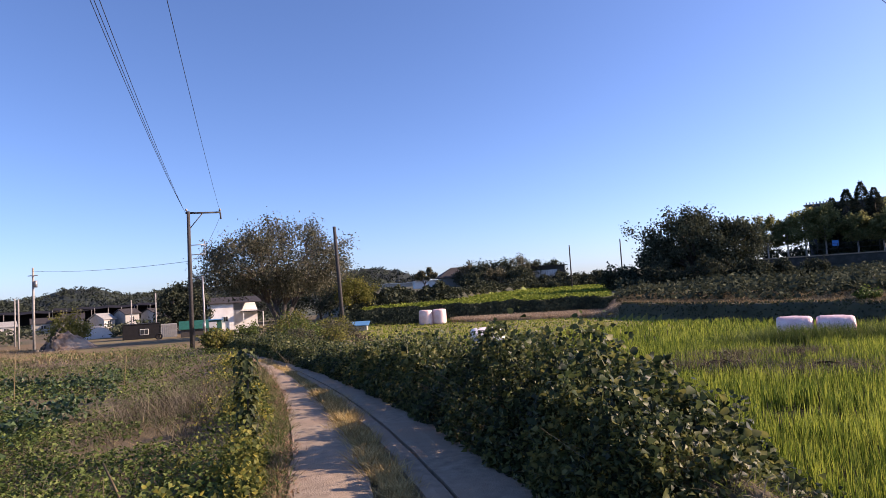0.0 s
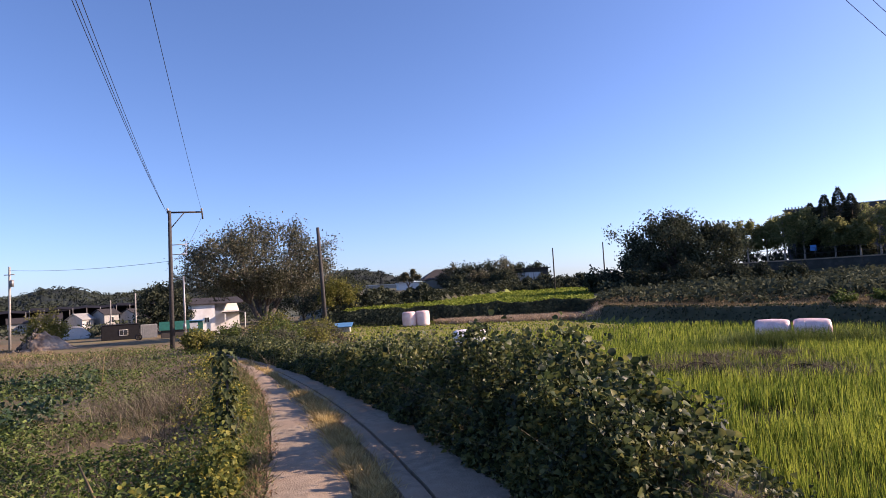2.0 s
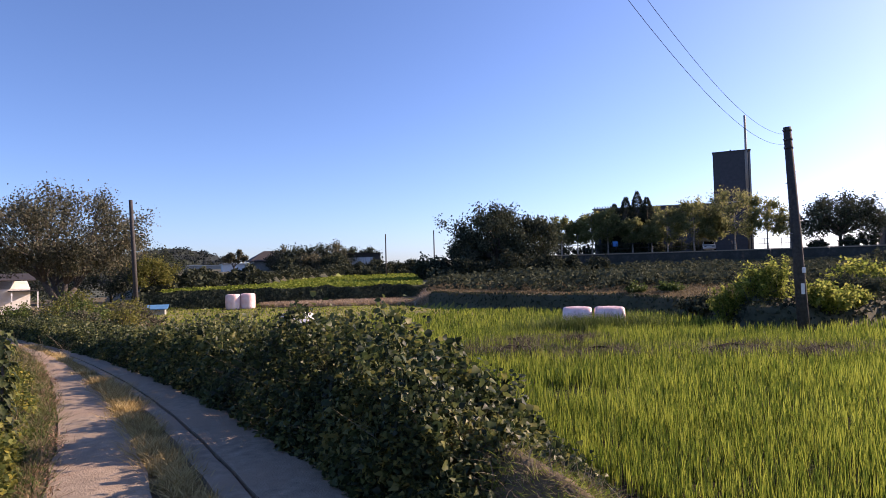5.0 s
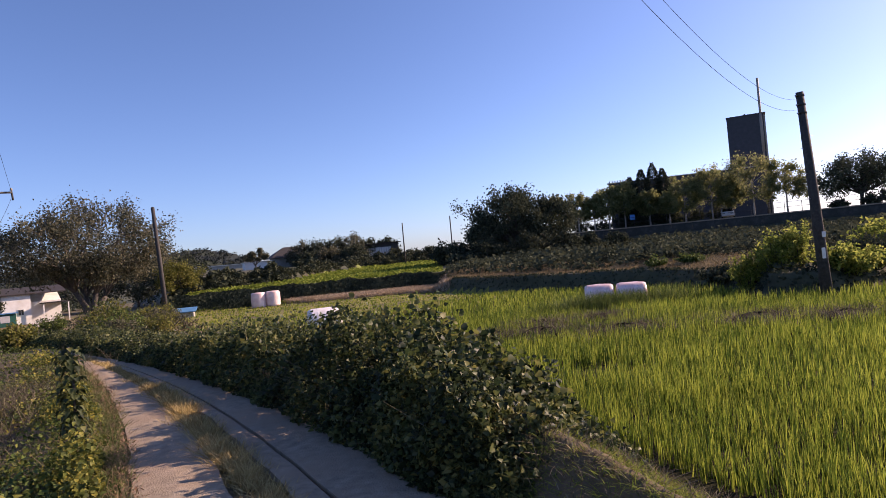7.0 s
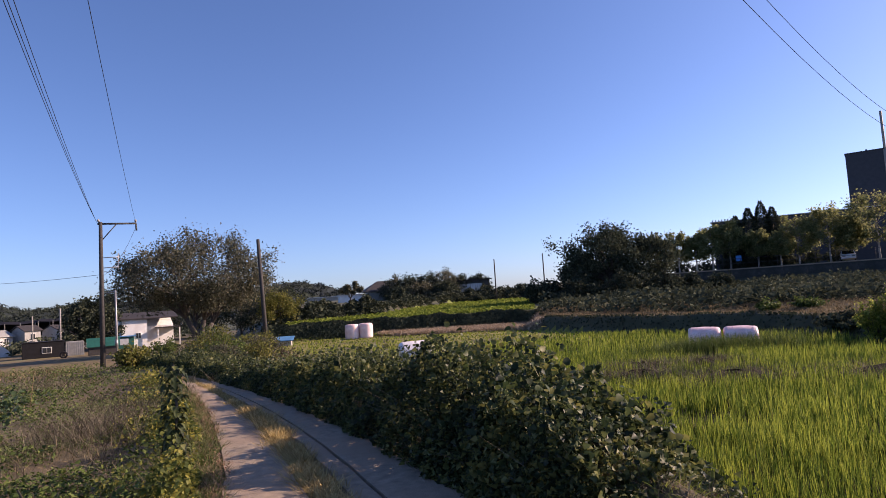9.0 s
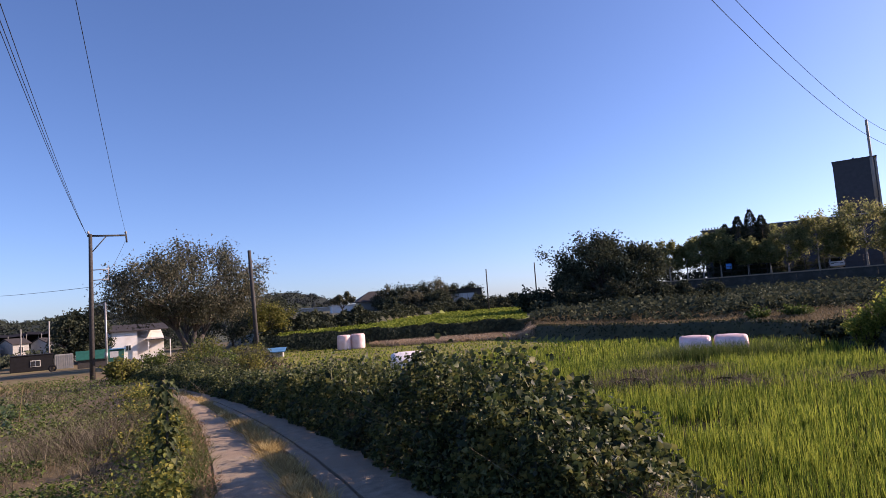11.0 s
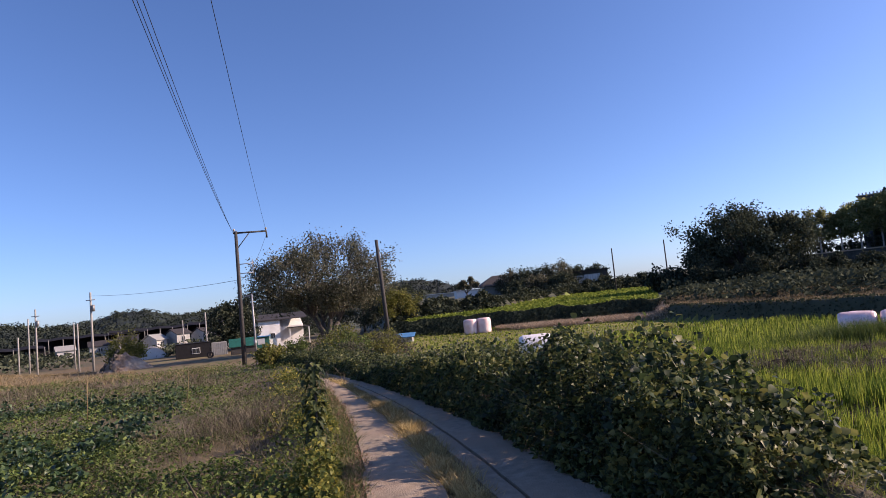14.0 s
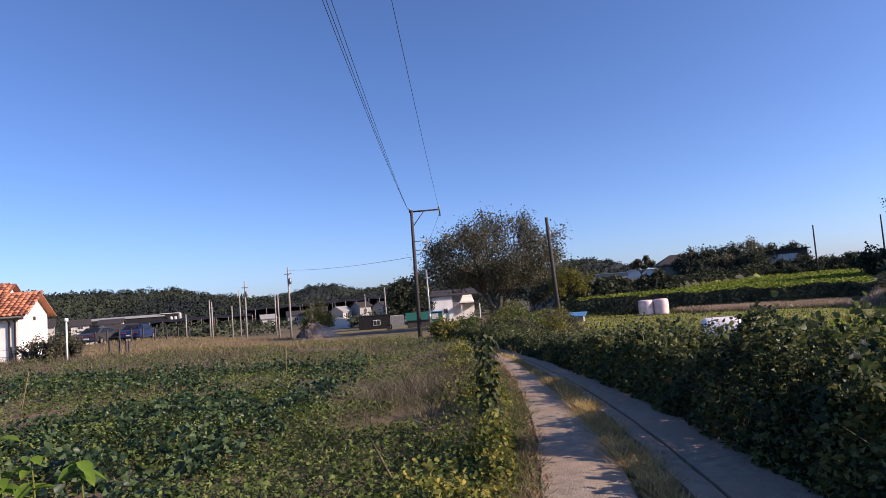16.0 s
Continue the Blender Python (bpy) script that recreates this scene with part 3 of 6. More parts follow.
    x = lane_x(ck[i], y) + rng.normal(0, .075, len(i))
    hg = rng.uniform(.09, .19, len(cy))[i] * np.where(y > 11, .7, 1)
    stuff("strip_grass", [tufts(x, y, 9, hg, .03, .008, .5, zfun=lambda x, y: np.zeros_like(x) - .03)], M_STRAW, "golden dry grass between the concrete lanes", "grass")
    # dry field
    x, y = scatter(25000, -62, -8, 22, 90, lambda x, y: (y > 21.5 + .10 * (x + 8)) & (x < road_l(y) - 2) & (np.hypot(x, y) < 92))
    stuff("dry_field_grass", [tufts(x, y, 3, .24 + .1 * vnoise(x, y, .2, 2), .15, .025, .4)], M_DRY, "brown dry grass on an open field", "grass")
    # bank grass
    x, y = scatter(21000, .5, 4.4, 1, 8, lambda x, y: (x > road_r(y) + .3) & ~inside(PADDY, x, y))
    g = vnoise(x, y, 1.5, 3) > -.1
    stuff("bank_straw", [tufts(x[g], y[g], 3, .06, .05, .005, 1.1)], M_DRY, "cut dry grass lying on the paddy bank", "grass")
    stuff("bank_grass", [tufts(x, y, 4, .06, .05, .006, .9)], M_LEAF_FIELD, "short grass and weeds on the paddy bank", "grass")


left_side()

# dead twigs and stems on the bank where the hedge ends
x, y = scatter(1100, 1, 4, 2.6, 7, lambda x, y: (x > road_r(y) + .12) & (x < 3.3) & (vnoise(x, y, 1.6, 3) > -.5))
stuff("bank_stems", [tufts(x, y, 5, .13 + .05 * vnoise(x, y, 1.2, 4), .05, .006, .9)], M_DRYP, "dry grey stems and twigs on the paddy bank", "dead weeds")
# rank dry grass round the bales
x, y = rng.normal(13.0, 1.5, 900), rng.normal(21.9, .4, 900)
stuff("bale_grass", [tufts(x, y, 7, .80, .08, .014, .15)], M_LEAF_WEED, "rank grass standing round the bales", "grass")


# ---- trees ----
def tree(name, x, y, z, h, crown_r, crown_z0, leafmat, label, leaves=6000, leaf=.3, seed=1, limbs=7, trunk_r=.2, group="", gap=.5, fork=.18, bark=None, leader=0.0, stems=1):
    """Trunk, limbs out to a lumpy dome, boughs and twigs on them, and leaves round the twigs. leader: how far the trunk runs on up the crown."""
    r = np.random.default_rng(seed)
    top = empty(name, pose(x, y, z), label, "tree", group)
    bm = bmesh.new()
    f = h * fork
    zc = crown_z0 + .32 * (h - crown_z0)
    centre = Vector((0, 0, zc))
    if stems == 1:
        tube(bm, [(0, 0, -.3), (r.normal(0, .05), r.normal(0, .05), f * .5), (0, 0, f), (0, 0, f + leader * (h * .9 - f))], [trunk_r * 1.25, trunk_r, trunk_r * .85, trunk_r * (.7 - .55 * leader)], 8)
    forks = []
    for j in range(stems if stems > 1 else 0):
        b = 6.283 * j / stems + .6
        q = Vector((math.cos(b) * crown_r * .17, math.sin(b) * crown_r * .17, h * r.uniform(.22, .3)))
        tube(bm, [(math.cos(b) * .2, math.sin(b) * .2, -.3), (q.x * .35, q.y * .35, q.z * .5), q], [trunk_r * 1.3, trunk_r * 1.05, trunk_r * .85], 8)
        forks.append(q)
    twigs = []
    for i in range(limbs):
        a = 2.399963 * i + r.normal(0, .25)
        v = 1 - (i + .5) / limbs * 1.28                      # from the top down to a little below the middle
        c = math.sqrt(max(0, 1 - v * v))
        k = r.uniform(.74, .95)
        end = Vector((math.cos(a) * c * crown_r * k, math.sin(a) * c * crown_r * k, zc + v * k * ((h - zc) if v > 0 else (zc - crown_z0) * 1.3)))
        p0 = Vector((0, 0, f * r.uniform(.7, 1) + leader * max(0, end.z - f) * .62)) if stems == 1 else min(forks, key=lambda q: (q - end).length).copy()
        pm = p0.lerp(end, .45) + Vector((r.normal(0, .08) * crown_r, r.normal(0, .08) * crown_r, .09 * crown_r * (1 - leader)))
        w = trunk_r * .55 * (1 - .6 * leader)
        tube(bm, [p0, pm, end], [w, w * .55, w * .14], 6, False)
        for j in range(6):
            t = r.uniform(.15, 1.0)
            b = pm.lerp(end, t) if t > .3 else p0.lerp(pm, .6 + t)
            out = (b - centre).normalized()
            d = (out * .7 + Vector((r.normal(0, .6), r.normal(0, .6), r.normal(.1, .45)))).normalized()
            e = b + d * crown_r * r.uniform(.16, .34)
            e.z = min(max(e.z, crown_z0), h)
            tube(bm, [b, b.lerp(e, .5) + Vector((0, 0, .03 * crown_r)), e], [w * .26, w * .17, w * .05], 4, False)
            twigs.append((b, e))
            for _ in range(3):
                b2 = b.lerp(e, r.uniform(.3, 1))
                e2 = b2 + (d * .4 + Vector((r.normal(0, .7), r.normal(0, .7), r.normal(.05, .5)))).normalized() * crown_r * r.uniform(.08, .17)
                tube(bm, [b2, e2], [w * .09, w * .03], 3, False)
                twigs.append((b2, e2))
    part("trunk", bm, bark or M_BARK, top)
    B, E = np.array([list(t[0]) for t in twigs]), np.array([list(t[1]) for t in twigs])
    wt = r.uniform(.25, 1, len(B)); wt /= wt.sum()
    ci = r.choice(len(B), leaves, p=wt)
    k = r.uniform(.15, 1.1, leaves)[:, None]
    P = B[ci] * (1 - k) + E[ci] * k + r.normal(size=(leaves, 3)) * crown_r * .12 * gap
    P[:, 2] = np.maximum(P[:, 2], crown_z0 * .8)
    D = r.normal(size=(leaves, 3)); D[:, 2] -= .3
    N = r.normal(size=(leaves, 3)); N[:, 2] += .8
    L = leaf * r.uniform(.6, 1.3, leaves)
    V, F = leaf_arrays(P, D, N, L, L * .7)
    ob = new("crown", fast_mesh("crown", V, F, leafmat))
    ob.parent = top
    return top


def bush(name, x, y, r, h, leafmat, label, leaves=1500, leaf=.16, seed=1, category="shrub", group=""):
    """Many thin stems out of one root, leafy along most of their length."""
    g = np.random.default_rng(seed)
    leaves, leaf = int(leaves * .65), leaf * 1.18
    top = empty(name, pose(x, y, H(x, y)), label, category, group)
    bm = bmesh.new()
    n = 30
    A, B, C = [], [], []
    for i in range(n):
        a, q = g.uniform(0, 6.283), math.sqrt(g.uniform(0, 1))
        s = Vector((math.cos(a) * r * .3 * q, math.sin(a) * r * .3 * q, -.1))
        e = Vector((math.cos(a) * r * q * g.uniform(.7, 1.05), math.sin(a) * r * q * g.uniform(.7, 1.05), h * (1 - .55 * q ** 2) * g.uniform(.62, 1.0)))
        m = s.lerp(e, .55) + Vector((g.normal(0, .05) * r, g.normal(0, .05) * r, h * .10))
        tube(bm, [s, m, e], [.010 + .006 * h, .008 + .004 * h, .004], 4, False)
        A.append(list(s)); B.append(list(m)); C.append(list(e))
    part("stem", bm, M_BARK, top)
    A, B, C = np.array(A), np.array(B), np.array(C)
    ci = g.integers(0, n, leaves)
    k = (g.uniform(.0, 1, leaves) ** .75)[:, None]
    P = (A[ci] * (1 - k) + B[ci] * k) * (1 - k) + (B[ci] * (1 - k) + C[ci] * k) * k
    P = P + g.normal(size=(leaves, 3)) * [r * .085, r * .085, h * .05]
    P[:, 2] = np.abs(P[:, 2])
    D = g.normal(size=(leaves, 3)); N = g.normal(size=(leaves, 3)); N[:, 2] += 1
    L = leaf * g.uniform(.6, 1.3, leaves)
    V, F = leaf_arrays(P, D, N, L, L * .6)
    ob = new("foliage", fast_mesh("foliage", V, F, leafmat))
    ob.parent = top
    return top


tree("round_tree", -14.0, 53.5, H(-14.0, 53.5), 9.15, 6.2, 3.8, M_LEAF_TREE, "spreading round-crowned tree with thinning grey-green leaves", 34000, .18, 3, 34, .22, gap=.5, fork=.10, stems=4)
tree("broad_tree", 28.4, 69.5, H(28.4, 69.5), 8.2, 6.6, .3, M_LEAF_DARK, "broad dark green tree with a dense crown", 27000, .29, 5, 26, .3, gap=.5)


# ---- poles and wires ----
def pole_shaft(h, r0, r1, mat, top, sides=12, lean=(0, 0)):
    bm = bmesh.new()
    tube(bm, [(0, 0, -.5), (lean[0] * .5, lean[1] * .5, h * .5), (lean[0], lean[1], h)], [r0, (r0 + r1) / 2, r1], sides)
    return part("shaft", bm, mat, top)


def insulator(top, x, y, z, s=1.0):
    bm = bmesh.new()
    tube(bm, [(x, y, z), (x, y, z + .05 * s), (x, y, z + .06 * s), (x, y, z + .12 * s), (x, y, z + .16 * s)], [.02 * s, .02 * s, .05 * s, .045 * s, .02 * s], 8)
    part("insulator", bm, M_POLEC, top)


def bars(top, name, segs, r, mat):
    for a, b in segs:
        bm = bmesh.new()
        tube(bm, [a, b], [r, r], 5)
        part(name, bm, mat, top)


def wire(pts_from, pts_to, sag, r, label):
    a, b = Vector(pts_from), Vector(pts_to)
    bm = bmesh.new()
    P = [a.lerp(b, s) - Vector((0, 0, 4 * sag * s * (1 - s))) for s in (i / 24 for i in range(25))]
    tube(bm, P, [r] * 25, 4, False)
    return tagged(part("overhead_wire", bm, M_WIRE), label, "wire", "overhead wires")


# the pole with a crossarm beside the track's far bend
A0 = (-14.25, 35.2)
pa = empty("utility_pole", pose(*A0, H(*A0), 0, 0, 20), "tall dark concrete utility pole with a steel crossarm", "utility pole", "utility poles")
za = 6.9 - H(*A0)
pole_shaft(za + .1, .145, .09, M_POLEW, pa)
bars(pa, "crossarm", [((-.15, 0, za), (1.75, .15, za + .05))], .055, M_POLEW)
bars(pa, "brace", [((.05, 0, za - .9), (.75, .06, za - .02))], .03, M_POLEW)
bars(pa, "step_frame", [((.0, 0, za - 1.85), (.85, .05, za - 1.8)), ((.0, 0, za - 2.4), (.85, .05, za - 2.35)), ((.82, .05, za - 1.6), (.82, .05, za - 2.5))], .025, M_METAL)
for u in (-.1, 1.7):
    insulator(pa, u, .05, za + .06, 1.3)
bars(pa, "drop_lead", [((1.72, .15, za), (1.74, .15, za - .35))], .05, M_POLEW)

pl = empty("street_light_pole", pose(-13.55, 35.3, H(-13.55, 35.3)), "thin pale steel lamp pole leaning beside the utility pole", "pole", "utility poles")
pole_shaft(4.1, .065, .05, M_METAL, pl, 8, (-.05, 0))
bars(pl, "lamp_arm", [((-.05, 0, 4.05), (-.55, .1, 3.95))], .03, M_METAL)
bars(pl, "meter_box", [((.0, -.1, 1.1), (.0, -.1, 1.45))], .09, M_METAL)

pb = empty("utility_pole", pose(-7.7, 47.4, H(-7.7, 47.4)), "plain dark weathered pole leaning slightly beside the paddy", "utility pole", "utility poles")
pole_shaft(7.0 - H(-7.7, 47.4), .17, .12, M_POLEW, pb, lean=(-.35, 0))
bars(pb, "bracket", [((-.3, 0, 5.6), (.45, .1, 5.7)), ((-.3, 0, 6.9), (-.1, .1, 6.95))], .025, M_METAL)

pr = empty("utility_pole", pose(18.85, 17.5, H(18.85, 17.5)), "dark tarred wooden pole leaning at the paddy's edge", "utility pole", "utility poles")
zr = 6.45 - H(18.85, 17.5)
pole_shaft(zr, .21, .13, M_POLEW, pr, 14, (-.30, .1))
for k, hh in enumerate((zr - .12, zr - .45, zr - .75)):
    bm = bmesh.new()
    f = hh / zr
    tube(bm, [(-.30 * f, .1 * f, hh - .04), (-.30 * f, .1 * f, hh + .04)], [.15, .15], 14)
    part("steel_band", bm, M_POLEW, pr)
    bars(pr, "hook", [((-.30 * f - .1, .1 * f, hh), (-.30 * f - .32, .1 * f - .1, hh - .03))], .02, M_METAL)
for k in range(6):
    hh = zr - 1.6 - k * .45
    f = hh / zr
    s = -1 if k % 2 else 1
    bars(pr, "step_bolt", [((-.30 * f + s * .1, .1 * f, hh), (-.30 * f + s * .30, .1 * f - .02, hh + .01))], .012, M_METAL)
M_WPLATE = material("white_plate", [(.6, .6, .58), (.72, .72, .7)], 8, .5, .05)
for z0, x0, hh in ((1.55, -.24, .38), (2.3, -.16, .2)):
    part("plate", boxed(x0 - .08, -.24, z0, x0 + .08, -.21, z0 + hh, .01), M_WPLATE, pr, "white marker plate")

for (x, y, zt, r, lab) in ((-35.7, 54.3, 5.72, .11, "pale slim utility pole at the edge of a field"), (-45.4, 60.2, 5.0, .10, "pale slim utility pole at the edge of a field"),
                           (-52.8, 67.2, 2.4, .09, "short pale pole near the village road"), (-52.0, 67.8, 4.4, .09, "pale slim pole near the village road"),
                           (-54.9, 65.5, 3.3, .09, "pale slim pole near the village road"), (-48.4, 70.4, 3.5, .09, "pale slim pole near the village road"),
                           (-33.7, 73.0, 3.3, .10, "grey pole beside the dark container"), (-36, 71.9, 2.6, .08, "thin post behind the dark container"), (-42.4, 62.2, 3.2, .09, "pale slim pole near the village road"),
                           (-51.4, 61.7, 3.0, .09, "pale slim pole near the village road"), (-53.6, 59.8, 1.8, .08, "short pale pole near the village road"),
                           (19.2, 92.5, 7.2, .11, "thin dark pole on the upper terrace"), (26.3, 90.7, 7.6, .11, "thin dark pole on the upper terrace")):
    z0 = H(x, y)
    p = empty("utility_pole", pose(x, y, z0), lab, "utility pole", "utility poles")
    pole_shaft(zt - z0, r, r * .75, M_POLEC if x < 0 else M_POLEW, p, 8)
    if zt > 4.9 and x < 0:
        bars(p, "crossarm", [((-.5, .1, zt - z0 - .7), (.5, -.1, zt - z0 - .7))], .04, M_METAL)
        bars(p, "transformer", [((.28, -.1, zt - z0 - 1.75), (.28, -.1, zt - z0 - 1.15))], .14, M_METAL)

# the pale pole right beside the camera
pn = empty("concrete_pole", pose(-2.297, 1.0815, H(-2.3, 1.1)), "pale smooth concrete utility pole with a number label", "utility pole", "utility poles")
pole_shaft(7.9, .195, .145, M_POLEN, pn, 40, (.08, .12))
zn = -H(-2.3, 1.1)
bars(pn, "step_bolt", [((.10, .12, 2.265 + zn), (.172, .202, 2.247 + zn))], .0075, M_METAL)
bars(pn, "bolt_head", [((.168, .197, 2.248 + zn), (.177, .208, 2.246 + zn))], .0115, M_DARKTRIM)
bars(pn, "crossarm", [((-.45, .0, 7.5 + zn), (.70, .28, 7.5 + zn)), ((-.15, .0, 6.5 + zn), (.3, .15, 6.5 + zn))], .04, M_METAL)
M_LABEL = material("label_sheet", [(.72, .72, .70), (.80, .80, .78)], 6, .5)
M_INK = material("label_ink", [(.02, .02, .02), (.05, .05, .05)], 6, .6)
M_REDINK = material("label_red", [(.14, .03, .025), (.2, .04, .035)], 6, .6)
M_BLUEINK = material("label_mark", [(.10, .10, .11), (.2, .2, .21)], 6, .6)


def curved_plate(name, a0, a1, z0, z1, r, mat, parent, lab=""):
    bm = bmesh.new()
    rows = []
    for k in range(9):
        a = a0 + (a1 - a0) * k / 8
        rows.append([bm.verts.new((math.cos(a) * rr, math.sin(a) * rr, z)) for rr, z in ((r, z0), (r + .002, z0), (r + .002, z1), (r, z1))])
    for r0, r1 in zip(rows, rows[1:]):
        for i in range(3):
            bm.faces.new((r0[i], r0[i + 1], r1[i + 1], r1[i]))
    return part(name, bm, mat, parent, lab)


PR = .1835                                     # shaft's radius at the label, and its axis there
PX, PY = .025, .037


def pole_text(s, deg, z, size, mat, parent):
    cu = bpy.data.curves.new("lettering", 'FONT')
    cu.body, cu.size, cu.align_x, cu.extrude = s, size, 'CENTER', .0006
    cu.materials.append(mat)
    ob = new("lettering", cu)
    ob.parent = parent
    deg -= 6
    a = radians(deg)
    ob.matrix_local = Matrix.Translation((PX + math.cos(a) * (PR + .0035), PY + math.sin(a) * (PR + .0035), z)) @ pose(0, 0, 0, 90, 0, deg + 90)
    return ob


def on_pole(name, d0, d1, z0, z1, lift, mat, lab=""):
    o = curved_plate(name, radians(d0), radians(d1), z0 + zn, z1 + zn, PR + lift, mat, pn, lab)
    o.location = (PX, PY, 0)


on_pole("number_label", -28, 32, 1.975, 2.16, .001, M_LABEL, "white number label with black lettering")
for s, deg, z, size, mt in (("위", 8, 2.138, .022, M_REDINK), ("험", 26, 2.138, .022, M_REDINK), ("7", 13, 2.110, .025, M_INK), ("3", 21.5, 2.110, .025, M_INK), ("4", 28.5, 2.110, .025, M_INK), ("H", 34.5, 2.108, .020, M_INK),
                            ("3", 13, 2.089, .025, M_INK), ("1", 21.5, 2.089, .025, M_INK), ("2", 28.5, 2.089, .025, M_INK), ("5", 13, 2.066, .025, M_INK), ("2", 21.5, 2.066, .025, M_INK),
                            ("L", 13, 2.046, .025, M_INK), ("3", 21.5, 2.046, .025, M_INK), ("R", 13, 2.026, .025, M_INK), ("4", 21.5, 2.026, .025, M_INK)):
    pole_text(s, deg, z + zn, size, mt, pn)
on_pole("emblem", 18, 25, 1.998, 2.012, .0035, M_BLUEINK)
on_pole("emblem", 14, 27, 1.984, 1.990, .0035, M_BLUEINK)
on_pole("label_line", -28, 32, 2.017, 2.0185, .0033, M_INK)
M_TAPE = material("clear_sleeve", [(.29, .26, .215), (.34, .305, .25)], 6, .4, .1, 30, spec=.4)
on_pole("label_sleeve", -36, 16, 1.54, 1.70, .001, M_TAPE, "glossy clear sleeve with a faded card")

for q in ((-2.60, 1.2, 7.55), (-2.51, 1.2, 7.55), (-2.38, 1.2, 7.55)):
    wire((-14.4, 35.15, 6.95), q, .4, .0075, "dark overhead power wire strung between two poles")
wire((-12.65, 35.8, 6.98), (-1.62, 1.42, 7.55), .3, .0075, "dark overhead power wire strung between two poles")
wire((18.53, 17.6, 5.85), (-2.35, 1.22, 6.5), 1.35, .0042, "thin sagging wire crossing above the paddy")
wire((18.5, 17.6, 6.2), (-2.2, 1.25, 6.62), 1.25, .0042, "thin sagging wire crossing above the paddy")
wire((-14.3, 35.2, 4.15), (-35.7, 54.3, 5.4), .22, .012, "thin wire to a distant pole")
wire((-12.7, 35.8, 6.6), (-13.6, 33.8, 4.0), .35, .008, "slack drop wire beside the crossarm")


# ---- wrapped straw bales ----
def bale_mesh(r, h, seed):
    g = np.random.default_rng(seed)
    bm = bmesh.new()
    prof = [(.0, 0), (.55, .0), (.86, .015), (.955, .06), (.985, .14), (1.0, .3), (1.012, .5), (1.0, .7), (.985, .84), (.955, .93), (.87, .985), (.55, 1.0), (0, 1.008)]
    n = 36
    rows = []
    for k, (a, b) in enumerate(prof):
        rows.append([bm.verts.new((a * r * (1 + .014 * g.normal()) * math.cos(2 * math.pi * i / n), a * r * (1 + .014 * g.normal()) * math.sin(2 * math.pi * i / n), b * h + .008 * g.normal())) for i in range(n)])
    for r0, r1 in zip(rows, rows[1:]):
        for i in range(n):
            f = bm.faces.new((r0[i], r0[(i + 1) % n], r1[(i + 1) % n], r1[i]))
            f.smooth = True
    bmesh.ops.remove_doubles(bm, verts=bm.verts, dist=.0015)
    return bm


def bale(x, y, r, h, mat, label, lie=None, seed=1):
    top = empty("straw_bale", pose(x, y, PADDY_Z - (.12 if lie else 0)), label, "straw bale", "wrapped bales")
    ob = part("wrap", bale_mesh(r, h, seed), mat, top)
    bm = bmesh.new()
    for k in (.12, .3, .52, .74, .9):
        tube(bm, [(math.cos(a) * r * 1.012, math.sin(a) * r * 1.012, h * k + .012 * math.sin(3 * a)) for a in (2 * math.pi * i / 40 for i in range(41))], [.0025] * 41, 4, False)
    fo = part("film_edge", bm, mat, top, "overlapping edges of stretch film")
    if lie is not None:
        for o in (ob, fo):
            o.matrix_local = pose(0, 0, r, 0, 90, 0) @ pose(0, 0, -h / 2)
        top.matrix_world = pose(x, y, PADDY_Z, 0, 0, lie)
    return top


bale(-1.54, 51.6, .57, 1.2, M_WRAP, "upright round bale in pale pink wrap on the cut paddy", seed=2)
bale(-.42, 51.7, .57, 1.22, M_WRAP, "upright round bale in pale pink wrap on the cut paddy", seed=3)
bale(1.72, 26, .57, 1.36, M_WRAPW, "round bale in white wrap lying behind the hedge", lie=4, seed=4)
bale(13.08, 23.4, .52, 1.2, M_WRAP, "round bale in pale pink wrap lying in the paddy", lie=-31, seed=5)
bale(14.22, 22.75, .52, 1.22, M_WRAP, "round bale in pale pink wrap lying in the paddy", lie=-29, seed=6)

# ---- buildings ----
M_WALLW = material("white_render", [(.66, .65, .62), (.74, .73, .70), (.80, .79, .76)], 2, .85, .1, 60, stain=(.62, .60, .56), stain_scale=.7)
M_WALLP = material("weathered_pale_render", [(.34, .34, .33), (.42, .42, .41), (.50, .50, .48)], 1.2, .9, .1, 30, stain=(.33, .32, .30), stain_scale=.5)
M_TILE = material("terracotta_tile", [(.11, .042, .028), (.26, .095, .05), (.40, .165, .085)], 5, .7, .2, 40, obj_random=.6)
M_DOOR = material("pale_door", [(.55, .54, .52), (.62, .61, .59)], 4, .5)
M_GLASS = material("window_glass", [(.02, .025, .03), (.04, .045, .05)], 2, .08, spec=.8)
M_BLACKMETAL = material("black_cladding", [(.012, .012, .014), (.02, .02, .022)], 3, .75, .1, 20, spec=.15)
M_GREYMETAL = material("grey_cladding", [(.22, .22, .21), (.32, .32, .3)], 3, .6, .1, 20)
M_TEAL = material("green_tarpaulin", [(.008, .06, .048), (.012, .10, .078)], 3, .6, .2, 10)
M_BLUEROOF = material("blue_sheet_roof", [(.05, .16, .34), (.10, .26, .45)], 3, .5, .1, 20)
M_GREYROOF = material("grey_sheet_roof", [(.34, .36, .38), (.46, .48, .50)], 1.5, .55, .1, 20)
M_DARKROOF = material("dark_tile_roof", [(.022, .02, .02), (.045, .04, .04)], 3, .8, .2, 20)
M_FILM = material("greenhouse_film", [(.44, .46, .46), (.58, .60, .60)], 1.0, .4, .2, 8)
M_TOWER = material("dark_tower_cladding", [(.040, .041, .047), (.06, .061, .068)], 1.5, .7, .1, 8)
